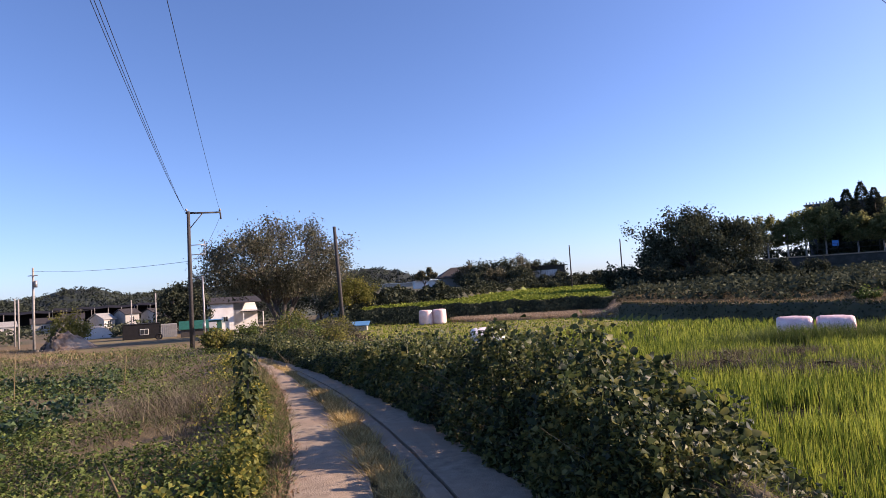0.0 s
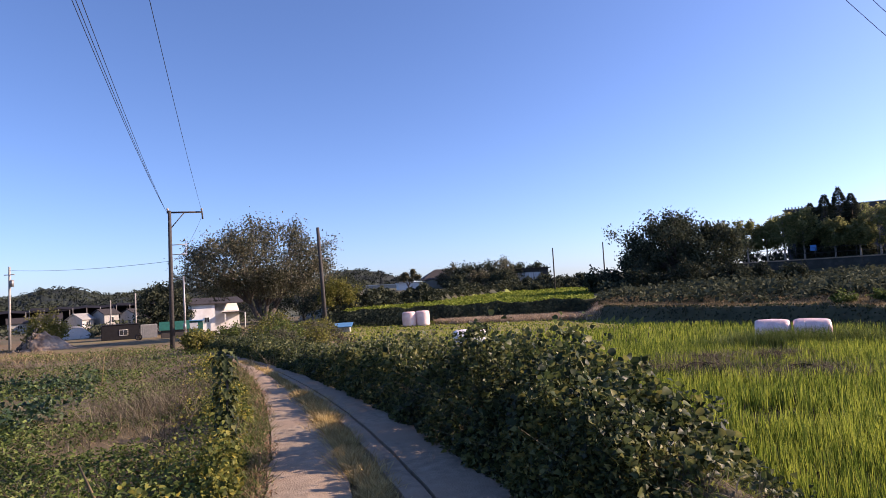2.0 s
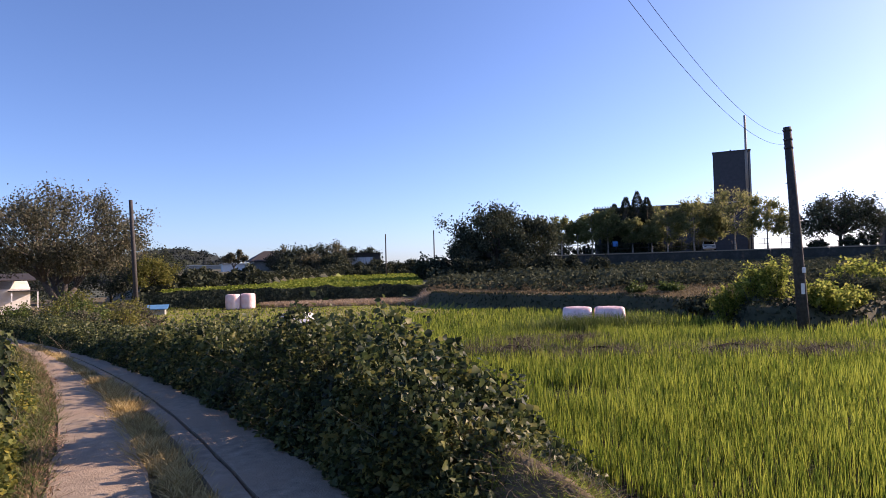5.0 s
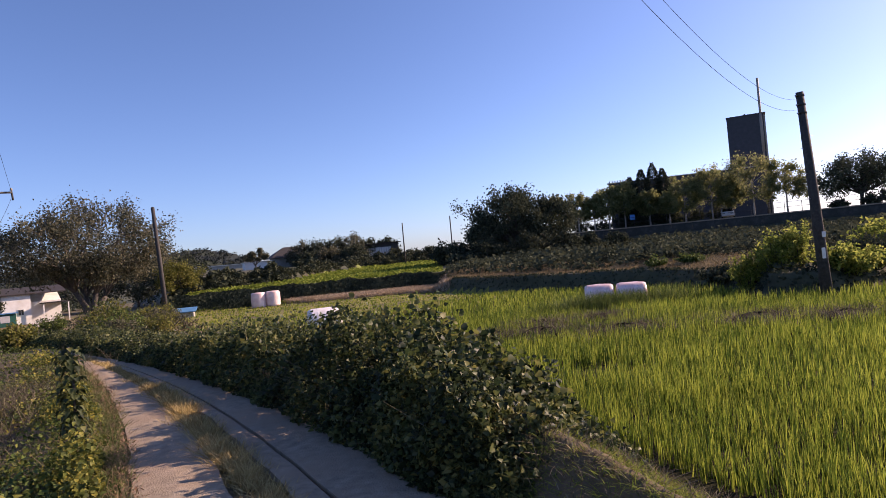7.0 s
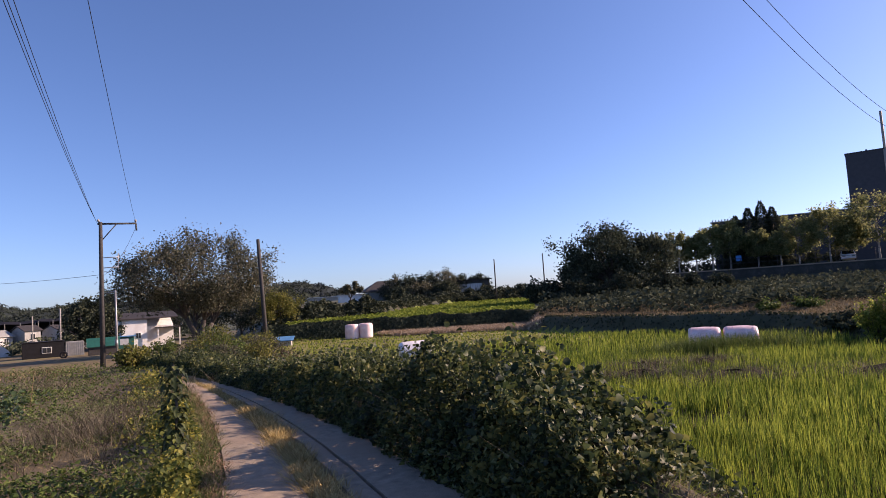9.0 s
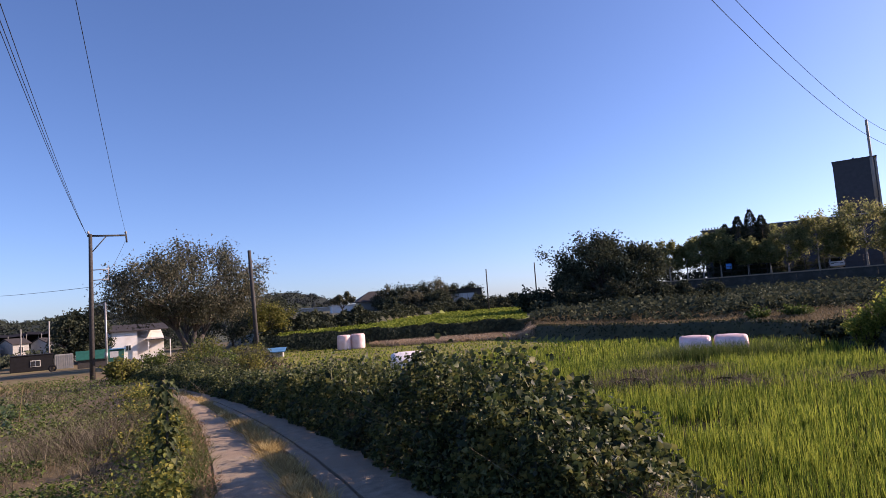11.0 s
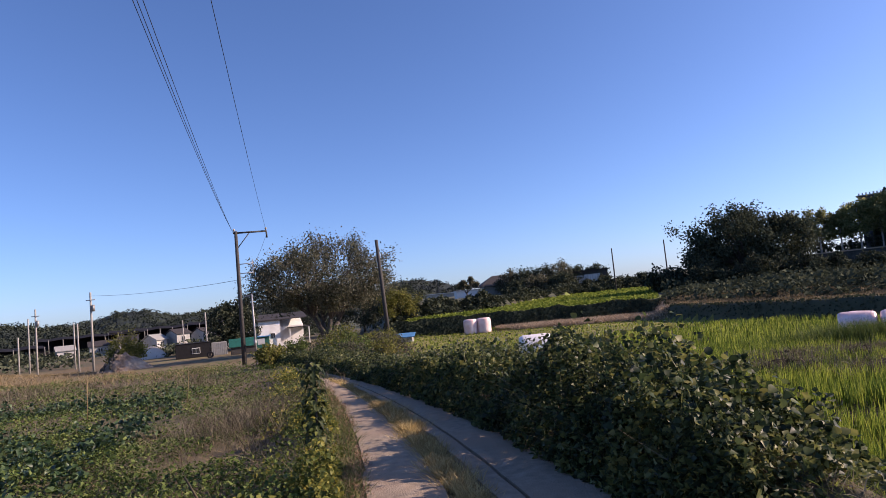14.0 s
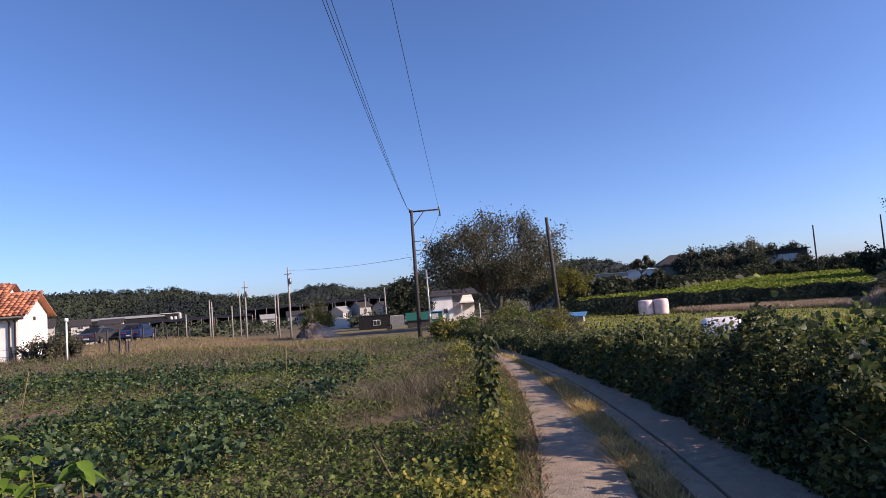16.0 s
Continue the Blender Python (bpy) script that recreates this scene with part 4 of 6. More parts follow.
# Pale tone: sunlight painted on the tower's side, and the mast's own colour.
M_SUNSIDE_MAST = material("sunlit_side_and_mast", [(.26, .22, .18), (.34, .29, .24)], 1.5, .7, .1, 8)
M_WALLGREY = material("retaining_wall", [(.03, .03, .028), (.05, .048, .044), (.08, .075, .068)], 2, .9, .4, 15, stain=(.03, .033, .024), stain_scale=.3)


def window(parent, x0, x1, z0, z1, y, name="window", cross=True):
    """A framed window in a wall that faces -y."""
    w = part(name, boxed(x0, y - .05, z0, x1, y + .02, z1, .01), M_WALLW, parent)
    part("pane", boxed(x0 + .05, y - .062, z0 + .05, (x0 + x1) / 2 - .02 if cross else x1 - .05, y - .052, z1 - .05), M_GLASS, w)
    if cross:
        part("pane", boxed((x0 + x1) / 2 + .02, y - .062, z0 + .05, x1 - .05, y - .052, z1 - .05), M_GLASS, w)
    return w


def gable_roof(parent, x0, x1, y0, y1, z0, z1, mat, over=.35, thick=.12, name="roof"):
    """Ridge along x."""
    bm = bmesh.new()
    ym = (y0 + y1) / 2
    sl = (z1 - z0) / (ym - y0)
    prof = [(y0 - over, z0 - over * sl), (ym, z1), (y1 + over, z0 - over * sl), (y1 + over, z0 - over * sl + thick), (ym, z1 + thick), (y0 - over, z0 - over * sl + thick)]
    a = [bm.verts.new((x0 - over, y, z)) for y, z in prof]
    b = [bm.verts.new((x1 + over, y, z)) for y, z in prof]
    for i in range(6):
        bm.faces.new((a[i], a[(i + 1) % 6], b[(i + 1) % 6], b[i]))
    bm.faces.new((a[0], a[5], a[4], a[1])); bm.faces.new((a[1], a[4], a[3], a[2]))
    bm.faces.new((b[1], b[4], b[5], b[0])); bm.faces.new((b[2], b[3], b[4], b[1]))
    bmesh.ops.recalc_face_normals(bm, faces=bm.faces)
    return part(name, bm, mat, parent)


def gable_body(parent, x0, x1, y0, y1, z0, ze, zr, mat, name="wall"):
    bm = bmesh.new()
    ym = (y0 + y1) / 2
    prof = [(y0, z0), (y1, z0), (y1, ze), (ym, zr), (y0, ze)]
    a = [bm.verts.new((x0, y, z)) for y, z in prof]
    b = [bm.verts.new((x1, y, z)) for y, z in prof]
    for i in range(5):
        bm.faces.new((a[i], a[(i + 1) % 5], b[(i + 1) % 5], b[i]))
    bm.faces.new(a); bm.faces.new(b)
    bmesh.ops.recalc_face_normals(bm, faces=bm.faces)
    return part(name, bm, mat, parent)


def tile_mesh():
    """One half-round clay tile, 0.36 long down the slope (local -y), 0.24 wide."""
    bm = bmesh.new()
    rows = []
    for y, lift, k in ((0, .0, .88), (-.36, .035, 1.0)):
        outer = [bm.verts.new((.125 * k * math.cos(a), y, lift + .085 * k * math.sin(a))) for a in (math.pi * i / 6 for i in range(7))]
        inner = [bm.verts.new((.108 * k * math.cos(a), y, lift - .004 + .068 * k * math.sin(a))) for a in (math.pi * i / 6 for i in range(7))]
        rows.append((outer, inner))
    (o0, i0), (o1, i1) = rows
    for k in range(6):
        f = bm.faces.new((o0[k], o0[k + 1], o1[k + 1], o1[k])); f.smooth = True
        bm.faces.new((i0[k + 1], i0[k], i1[k], i1[k + 1]))
        bm.faces.new((o1[k], o1[k + 1], i1[k + 1], i1[k]))
    me = bpy.data.meshes.new("tile"); bm.to_mesh(me); bm.free()
    me.materials.append(M_TILE)
    return me


TILE = tile_mesh()


def tiles_on(parent, x0, x1, y_e, z_e, y_r, z_r):
    """Tiles on a slope from the eave (y_e, z_e) up to the ridge (y_r, z_r), facing -y."""
    L = math.hypot(y_r - y_e, z_r - z_e)
    ang = math.degrees(math.atan2(z_r - z_e, y_r - y_e))
    rows, cols = int(L / .31), int((x1 - x0) / .255)
    for r in range(rows):
        for c in range(cols):
            s = (r + 1) * .31 + random.uniform(-.012, .012)
            k = s / L
            ob = new("tile", TILE)
            ob.parent = parent
            ob.matrix_local = pose(x0 + (c + .5) * .255, y_e + (y_r - y_e) * k, z_e + (z_r - z_e) * k + .02, ang, random.uniform(-2, 2), random.uniform(-1.5, 1.5))


def tiled_house():
    z0 = .30
    h = empty("house", pose(-31.1, 22.8, z0, 0, 0, 36), "white rendered house with orange-red clay tile roof", "house")
    e = 2.05                                     # eave above the floor
    w = gable_body(h, -3.0, 0, 0, 4.6, -.5, e, 3.15, M_WALLW)
    gable_body(h, -9, -1.45, .25, 6.6, -.5, e, 3.75, M_WALLW)
    roof = gable_roof(h, -3.0, .0, 0, 4.6, e, 3.16, M_TILE, .38, .05)
    gable_roof(h, -9, -1.45, .25, 6.6, e, 3.76, M_TILE, .32, .05)
    s1 = (3.16 - e) / 2.3
    tiles_on(roof, -1.2, .40, -.40, e - .40 * s1 + .06, 2.3, 3.23)
    s2 = (3.76 - e) / 3.175
    tiles_on(roof, -6.3, -1.15, -.12, e - .37 * s2 + .06, 3.42, 3.83)
    for k in range(6):
        ob = new("tile", TILE); ob.parent = roof
        ob.matrix_local = pose(-1.5 + k * .3, 2.3, 3.165, 0, 0, 90)
    for k in range(15):
        ob = new("tile", TILE); ob.parent = roof
        ob.matrix_local = pose(-6.3 + k * .32, 3.42, 3.765, 0, 0, 90)
    for k in range(8):
        ob = new("tile", TILE); ob.parent = roof
        ob.matrix_local = pose(.42, -.4 + (k + 1) * .335, e - .4 * s1 + .07 + (k + 1) * .335 * s1, math.degrees(math.atan(s1)), 0, 0)
    part("fascia", boxed(-8.5, -.40, e - .30, .36, -.36, e - .13, .01), M_DARKTRIM, h)
    gutter = bmesh.new(); tube(gutter, [(-8.5, -.44, e - .14), (.3, -.44, e - .16)], [.06, .06], 8)
    part("gutter", gutter, M_DARKTRIM, h)
    for x in (-.12, -.38):
        bm = bmesh.new(); tube(bm, [(x, -.42, e - .18), (x, -.06, e - .42), (x, -.06, -.3)], [.045, .045, .045], 8)
        part("downpipe", bm, M_DARKTRIM, h)
    d = part("door", boxed(-2.05, -.04, -.1, -1.3, .01, 1.75, .01), M_DOOR, h, "plain pale metal door")
    part("handle", boxed(-1.42, -.075, .78, -1.36, -.04, .98, .006), M_METAL, d)
    win = window(h, -4.2, -3.1, .55, 1.4, .24)
    part("sill", boxed(-4.25, .13, .48, -3.05, .25, .54), M_DARKTRIM, win)
    part("wall_light", boxed(-2.68, -.10, 1.55, -2.54, 0, 1.72, .02), M_DARKTRIM, h)
    part("wall_light", boxed(.0, 2.2, 1.7, .1, 2.35, 1.9, .02), M_DARKTRIM, h)
    bm = bmesh.new(); tube(bm, [(-5.4, -.9, .2), (-3.3, -.75, .28), (-3.15, -.72, .38), (-3.15, -.72, .2)], [.09, .09, .09, .09], 8)
    part("drain_pipe", bm, M_DOOR, h, "pale drain pipe with an elbow")


tiled_house()


def plain_house(name, x, y, rz, w, d, he, hr, wall, roof, label, windows=1, z=None):
    """A small gabled building: its front (-y) w wide."""
    h = empty(name, pose(x, y, (H(x, y) if z is None else z), 0, 0, rz), label, "building")
    gable_body(h, -w / 2, w / 2, -d / 2, d / 2, -.6, he, hr, wall)
    gable_roof(h, -w / 2, w / 2, -d / 2, d / 2, he, hr, roof, .3, .12)
    for k in range(windows):
        c = -w / 2 + w * (k + .7) / (windows + .4)
        window(h, c - .4, c + .4, he * .4, he * .8, -d / 2 - .0)
    return h


def flat_shed(name, x, y, rz, w, d, h, wall, roof, label, category="shed", over=.2, z=None):
    s = empty(name, pose(x, y, (H(x, y) if z is None else z), 0, 0, rz), label, category)
    part("wall", boxed(-w / 2, -d / 2, -.5, w / 2, d / 2, h, .03), wall, s)
    part("roof", boxed(-w / 2 - over, -d / 2 - over, h, w / 2 + over, d / 2 + over, h + .12, .02), roof, s)
    return s


# white two-part house behind the round tree
wh = empty("house", pose(-27.5, 81.5, -2.0, 0, 0, 24), "white house with a low grey roof behind trees", "house")
gable_body(wh, -2.8, 0, 0, 7, -.6, 3.5, 4.0, M_WALLW)
gable_body(wh, .0, 3.2, 1.5, 7, -.6, 2.6, 3.6, M_WALLW)
gable_roof(wh, -2.8, 3.2, 0, 7, 3.6, 4.3, M_DARKROOF, .35, .12)
window(wh, -1.3, -.7, 1.2, 1.9, 0)
part("porch_roof", boxed(1, -.8, 2.3, 3.8, 1.5, 2.42, .02), M_DARKROOF, wh)
part("porch_post", boxed(1.1, -.7, -.5, 1.22, -.58, 2.3), M_WALLW, wh)
part("porch_post", boxed(3.6, -.7, -.5, 3.72, -.58, 2.3), M_WALLW, wh)
part("lean_to", boxed(-3.7, -1.4, -.6, -1.6, 0, 1.55, .03), M_TEAL, wh, "teal painted lean-to")
part("lean_to_roof", boxed(-3.9, -1.6, 1.55, -1.4, .1, 1.66, .02), M_BLUEROOF, wh, "blue sheet roof")
part("lean_to_window", boxed(-3.3, -1.44, .6, -2.2, -1.4, 1.35, .01), M_GREYROOF, wh)

# dark site container and grey annex
ct = empty("container", pose(-34.2, 70.4, -1.95, 0, 0, 25), "black metal site container with one white-framed window", "container")
part("body", boxed(-1.9, 0, 0, 1.9, 2.4, 1.72, .05), M_BLACKMETAL, ct)
part("roof_rim", boxed(-1.95, -.05, 1.72, 1.95, 2.45, 1.80, .02), M_BLACKMETAL, ct)
window(ct, -.15, .75, .55, 1.2, 0)
cg = empty("container", pose(-31.6, 71.6, -1.98, 0, 0, 25), "grey corrugated storage box beside the black container", "container")
part("body", boxed(-.85, 0, 0, .85, 2.0, 1.6, .03), M_GREYMETAL, cg)
for k in range(9):
    part("rib", boxed(-.85 + k * .2, -.03, .05, -.78 + k * .2, .0, 1.55), M_GREYMETAL, cg)

# tarpaulin-covered hut
th = empty("hut", pose(-26.3, 65.5, -1.75, 0, 0, 23), "low dark hut with a green tarpaulin roof", "hut")
part("wall", boxed(-1.3, -.8, -.2, 1.3, 1.0, 1.05, .05), M_DARKTRIM, th)
gable_roof(th, -1.3, 1.3, -.8, 1.0, 1.0, 1.7, M_TEAL, .15, .06)
tyre = bmesh.new()
tube(tyre, [(math.cos(a) * .26, 0, .26 + math.sin(a) * .26) for a in (2 * math.pi * i / 20 for i in range(21))], [.09] * 21, 6, False)
ty = part("tyre", tyre, M_BLACKMETAL)
ty.matrix_world = pose(-29.3, 64.0, H(-29.3, 64.0) + .05, 0, 0, 23)
tagged(ty, "old black tyre leaning beside the hut", "tyre")

# blue-roofed box by the pole
bb = empty("pump_box", pose(-6.6, 48.6, H(-6.6, 48.6)), "small shed with a pale blue sheet roof", "shed")
part("wall", boxed(-.55, -.4, -.2, .55, .5, .5, .02), M_GREYMETAL, bb)
part("roof", box(bmesh.new(), -.75, -.6, .5, .75, .65, .56, .01), M_BLUEROOF, bb).matrix_local = pose(0, 0, .02, 12, 0, 0)

# plastic greenhouses
def greenhouse(x, y, rz, w, L, h, label):
    g = empty("greenhouse", pose(x, y, H(x, y), 0, 0, rz), label, "greenhouse", "greenhouses")
    bm = bmesh.new()
    rows = []
    for k in range(13):
        a = math.pi * k / 12
        rows.append([bm.verts.new((-math.cos(a) * w / 2, yy, math.sin(a) * h)) for yy in np.linspace(0, L, 8)])
    for r0, r1 in zip(rows, rows[1:]):
        for i in range(7):
            f = bm.faces.new((r0[i], r0[i + 1], r1[i + 1], r1[i])); f.smooth = True
    bm.faces.new([r[0] for r in rows]); bm.faces.new([r[-1] for r in rows])
    bmesh.ops.recalc_face_normals(bm, faces=bm.faces)
    part("film", bm, M_FILM, g)
    for i in range(8):
        bm = bmesh.new()
        tube(bm, [(-math.cos(math.pi * k / 12) * (w / 2 + .03), L * i / 7, math.sin(math.pi * k / 12) * (h + .03)) for k in range(13)], [.025] * 13, 4, False)
        part("hoop", bm, M_METAL, g)


greenhouse(-43.5, 78.5, 30, 3.2, 10, 1.35, "low arched plastic greenhouse beside the field")
flat_shed("shed", -12, 139, 6, 12, 6, 1.6, M_GREYMETAL, M_FILM, "long open farm shed with a pale sheet roof", z=2.0)
flat_shed("shed", -19, 136, 6, 5, 5, 1.1, M_DARKTRIM, M_FILM, "open farm shed with a pale sheet roof", z=1.5)
# dark-roofed farmhouse on the upper terrace
fh = empty("farmhouse", pose(2.6, 116, 2.4, 0, 0, 8), "farmhouse with a dark hipped roof behind trees", "house")
part("wall", boxed(-3, -3, -.5, 3, 3, 1.5, .02), M_GREYMETAL, fh)
bm = bmesh.new()
b = [bm.verts.new(p) for p in ((-3.9, -3.9, 1.4), (3.9, -3.9, 1.4), (3.9, 3.9, 1.4), (-3.9, 3.9, 1.4))]
t = [bm.verts.new(p) for p in ((-.9, 0, 3.3), (.9, 0, 3.3))]
bm.faces.new((b[0], b[1], t[1], t[0])); bm.faces.new((b[1], b[2], t[1])); bm.faces.new((b[2], b[3], t[0], t[1])); bm.faces.new((b[3], b[0], t[0])); bm.faces.new(b[::-1])
part("roof", bm, M_DARKROOF, fh)
flat_shed("shed", -3.0, 113, 8, 4.5, 4, 1.0, M_WALLW, M_GREYROOF, "white shed with a grey sheet roof", z=2.4)
flat_shed("house", 18.0, 113, -5, 8, 5, 1.6, M_DARKTRIM, M_DARKROOF, "low brown-roofed house behind a pale fence", "house", .5, z=3.2)

# pale board fence on the upper terrace
fn = empty("board_fence", pose(15.4, 110.6, 3.0, 0, 0, -10), "pale board fence on the upper terrace", "fence")
for k in range(12):
    part("board", boxed(k * .42, 0, -.4, k * .42 + .38, .03, 1.15 - .02 * (k % 3)), M_FILM, fn)

# village at the left
plain_house("village_house", -84, 71.5, 50, 2.4, 3, 1.2, 1.9, M_WALLP, M_DARKROOF, "small white village house with a dark gabled roof", 1, z=.2)
plain_house("village_house", -87, 68, 50, 2.6, 4, 1.3, 2.3, M_WALLP, M_DARKROOF, "small white village house with a dark gabled roof", 1, z=.2)
plain_house("village_house", -81.5, 75, 40, 3.0, 4, 1.0, 1.6, M_WALLP, M_DARKROOF, "white village house with a dark roof", 1, z=.2)
plain_house("village_house", -78.5, 74, 44, 4, 3, .5, 1.1, M_GREYMETAL, M_DARKROOF, "low grey farm building with a sheet roof", 0, z=-.2)
# Near-black walls stand in for the shade beneath these two roofs.
plain_house("long_shed", -116.5, 110, 46.5, 17, 7, .35, .75, M_BLACKMETAL, M_GREYMETAL, "long grey-roofed livestock shed", 0, z=1.5)
flat_shed("canopy", -109.5, 117, 46.5, 4, 4, .3, M_BLACKMETAL, M_FILM, "white open-sided farm canopy roof", z=2.0)
for x, y, z in ((-102.5, 110.1, 1.0), (-101.9, 110.7, 1.0), (-101.2, 111.3, 1.7)):
    bm = bmesh.new()
    tube(bm, [(0, 0, -1.2), (0, 0, .3), (0, 0, .55), (0, 0, .65)], [.34, .34, .26, .08], 12)
    o = part("feed_silo", bm, M_WALLP)
    o.matrix_world = pose(x, y, z)
    tagged(o, "white rounded feed silo", "silo", "feed silos")
ww = empty("garden_wall", pose(-61.5, 52, H(-61.5, 52), 0, 0, 47.5), "long low white panelled garden wall", "wall")
for k in range(12):
    part("panel", boxed(k * .55, 0, -.2, k * .55 + .5, .08, .85 + .0 * k, .01), M_WALLP, ww)
for (x, y, w, he, hr, rz, wl, rf, lb) in ((-66.5, 112, 3.0, 2.3, 3.2, 30, M_WALLP, M_DARKROOF, "pale house with a dark roof in the village"), (-62.5, 114, 2.2, 2.0, 2.9, 65, M_WALLP, M_GREYMETAL, "white village house with a grey roof"),
                                          (-59.0, 116, 2.6, 2.7, 3.5, 55, M_GREYMETAL, M_DARKROOF, "grey village building with a pale roof"), (-55.4, 119, 2.4, 2.4, 3.3, 65, M_WALLP, M_DARKROOF, "white village house with a dark roof"),
                                          (-72, 112, 3.4, 1.9, 2.7, 35, M_GREYMETAL, M_DARKROOF, "grey village building with a dark roof"), (-40, 92, 2.6, 1.5, 2.3, 22, M_WALLP, M_DARKROOF, "white shed near the container"),
                                          (-52, 122, 3.0, 2.2, 3.0, 20, M_BLACKMETAL, M_DARKROOF, "low dark village building"), (-78, 124, 5, 1.8, 2.7, 35, M_GREYMETAL, M_DARKROOF, "long grey farm building"),
                                          (-83, 118, 3, 1.6, 2.4, 40, M_WALLP, M_GREYMETAL, "low white farm building with a grey roof"), (-47, 117, 3.4, 2.2, 2.9, 20, M_GREYMETAL, M_DARKROOF, "low dark farm building")):
    plain_house("village_house", x, y, rz, w, 4, he, hr, wl, rf, lb, 1)


# black shade nets on posts behind the village
M_NET = material("black_shade_net", [(.010, .010, .013), (.02, .02, .024)], 1.5, .9, .3, 6, spec=.1)


def net_shelter(x, y, rz, w, h):
    t = empty("net_shelter", pose(x, y, H(x, y), 0, 0, rz), "long shelter of black shade net on thin posts", "shelter", "net shelters")
    bm = bmesh.new()
    rows = []
    for k in range(int(w / 2.5) + 1):
        u = -w / 2 + k * 2.5
        sag = .22 if k % 2 else 0
        rows.append([bm.verts.new(p) for p in ((u, -4, h - sag), (u, 0, h + .5 - sag), (u, 4, h - sag), (u, 4, h - sag - .05), (u, 0, h + .45 - sag), (u, -4, h - sag - .05))])
    for r0, r1 in zip(rows, rows[1:]):
        for q in range(6):
            bm.faces.new((r0[q], r0[(q + 1) % 6], r1[(q + 1) % 6], r1[q]))
    part("net", bm, M_NET, t)
    part("side_net", boxed(-w / 2, 3.9, h * .35, w / 2, 3.95, h, 0), M_NET, t)
    for k in range(int(w / 2.5) + 1):
        u = -w / 2 + k * 2.5
        bars(t, "post", [((u, -4, -.3), (u, -4, h))], .06, M_POLEC)


for x, y, rz, w, h in ((-84, 128, 33, 20, 3.9), (-72, 136, 28, 22, 4.2), (-58, 141, 24, 20, 4.4), (-101, 106, 44, 20, 2.3), (-92, 115, 40, 14, 2.5)):
    net_shelter(x, y, rz, w, h)

# ---- the works on the hill: tower, long hall, mast, retaining wall, fence ----
tw = empty("tower", pose(84.6, 98.3, 3, 0, 0, -42), "tall dark rectangular tower block with one side coloured as sunlit", "tower")
part("shaft", boxed(0, 0, -1, 6.2, 5.0, 19.6, .05), M_TOWER, tw)
# Thin slab in a paler colour, so this side looks sunlit.
part("sunlit_side", boxed(6.2, .05, -1, 6.5, 5.0, 19.3, .03), M_SUNSIDE_MAST, tw)
part("roof_rim", boxed(-.1, -.1, 19.6, 6.6, 5.1, 19.75, .02), M_TOWER, tw)
part("roof_vent", boxed(3.0, 1, 19.7, 3.3, 1.3, 20.1), M_TOWER, tw)
ms = empty("mast", pose(88.95, 94.5, 3), "thin pale chimney mast beside the tower", "mast")
bm = bmesh.new(); tube(bm, [(0, 0, -1), (0, 0, 20), (0, 0, 26.2)], [.22, .21, .2], 8)
part("tube", bm, M_SUNSIDE_MAST, ms)
bm = bmesh.new(); tube(bm, [(0, 0, 12.5), (0, 0, 19.5)], [.3, .3], 8)
part("sleeve", bm, M_SUNSIDE_MAST, ms)
lh = flat_shed("factory_hall", 77.9, 104, -34, 27, 12, 9.0, M_TOWER, M_GREYROOF, "long dark factory hall with a pale roof edge", "building", .3, z=3.5)
for k in range(9):
    part("rooflight", boxed(-13.4 + k * .5, -6.2, 9.1, -13.2 + k * .5, -5.7, 9.45), M_GREYROOF, lh)

wall_pts = [(38.0, 92.5), (43.3, 89.5), (55.6, 82.5), (64.9, 75.4), (72.6, 68.1), (77.2, 62.8), (84, 53)]
rw = empty("retaining_wall", pose(0, 0, 0), "long dark concrete retaining wall on the hillside", "wall", kind="structure")
for (x0, y0), (x1, y1) in zip(wall_pts, wall_pts[1:]):
    L, a = math.hypot(x1 - x0, y1 - y0), math.degrees(math.atan2(y1 - y0, x1 - x0))
    n = max(1, round(L / 3.2))
    for k in range(n):
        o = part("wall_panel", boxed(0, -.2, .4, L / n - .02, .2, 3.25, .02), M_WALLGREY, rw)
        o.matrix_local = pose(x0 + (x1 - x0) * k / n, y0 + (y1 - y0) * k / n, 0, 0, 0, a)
        o = part("coping", boxed(0, -.28, 3.25, L / n, .28, 3.42, .02), M_CONCRETE, rw)
        o.matrix_local = pose(x0 + (x1 - x0) * k / n, y0 + (y1 - y0) * k / n, 0, 0, 0, a)
hf = empty("wire_fence", pose(0, 0, 3.4), "dark wire mesh fence along the retaining wall", "fence")
for (x0, y0), (x1, y1) in zip(wall_pts[1:], wall_pts[2:]):
    L = math.hypot(x1 - x0, y1 - y0)
    n = round(L / 2.2)
    for k in range(n):
        p, q = Vector((x0, y0, 0)).lerp(Vector((x1, y1, 0)), k / n), Vector((x0, y0, 0)).lerp(Vector((x1, y1, 0)), (k + 1) / n)
        bars(hf, "post", [(p, p + Vector((0, 0, 1.5)))], .04, M_DARKTRIM)
        bars(hf, "rail", [(p + Vector((0, 0, 1.45)), q + Vector((0, 0, 1.45))), (p + Vector((0, 0, .75)), q + Vector((0, 0, .75)))], .025, M_DARKTRIM)
M_SIGNB = material("blue_sign", [(.03, .16, .42), (.05, .22, .52)], 4, .5)
sg = part("sign", boxed(-.38, -.04, -.4, .38, .04, .4, .02), M_SIGNB)
sg.matrix_world = pose(53.9, 84.6, 4.9, 0, 0, -33)
tagged(sg, "square blue sign on the wire fence", "sign")


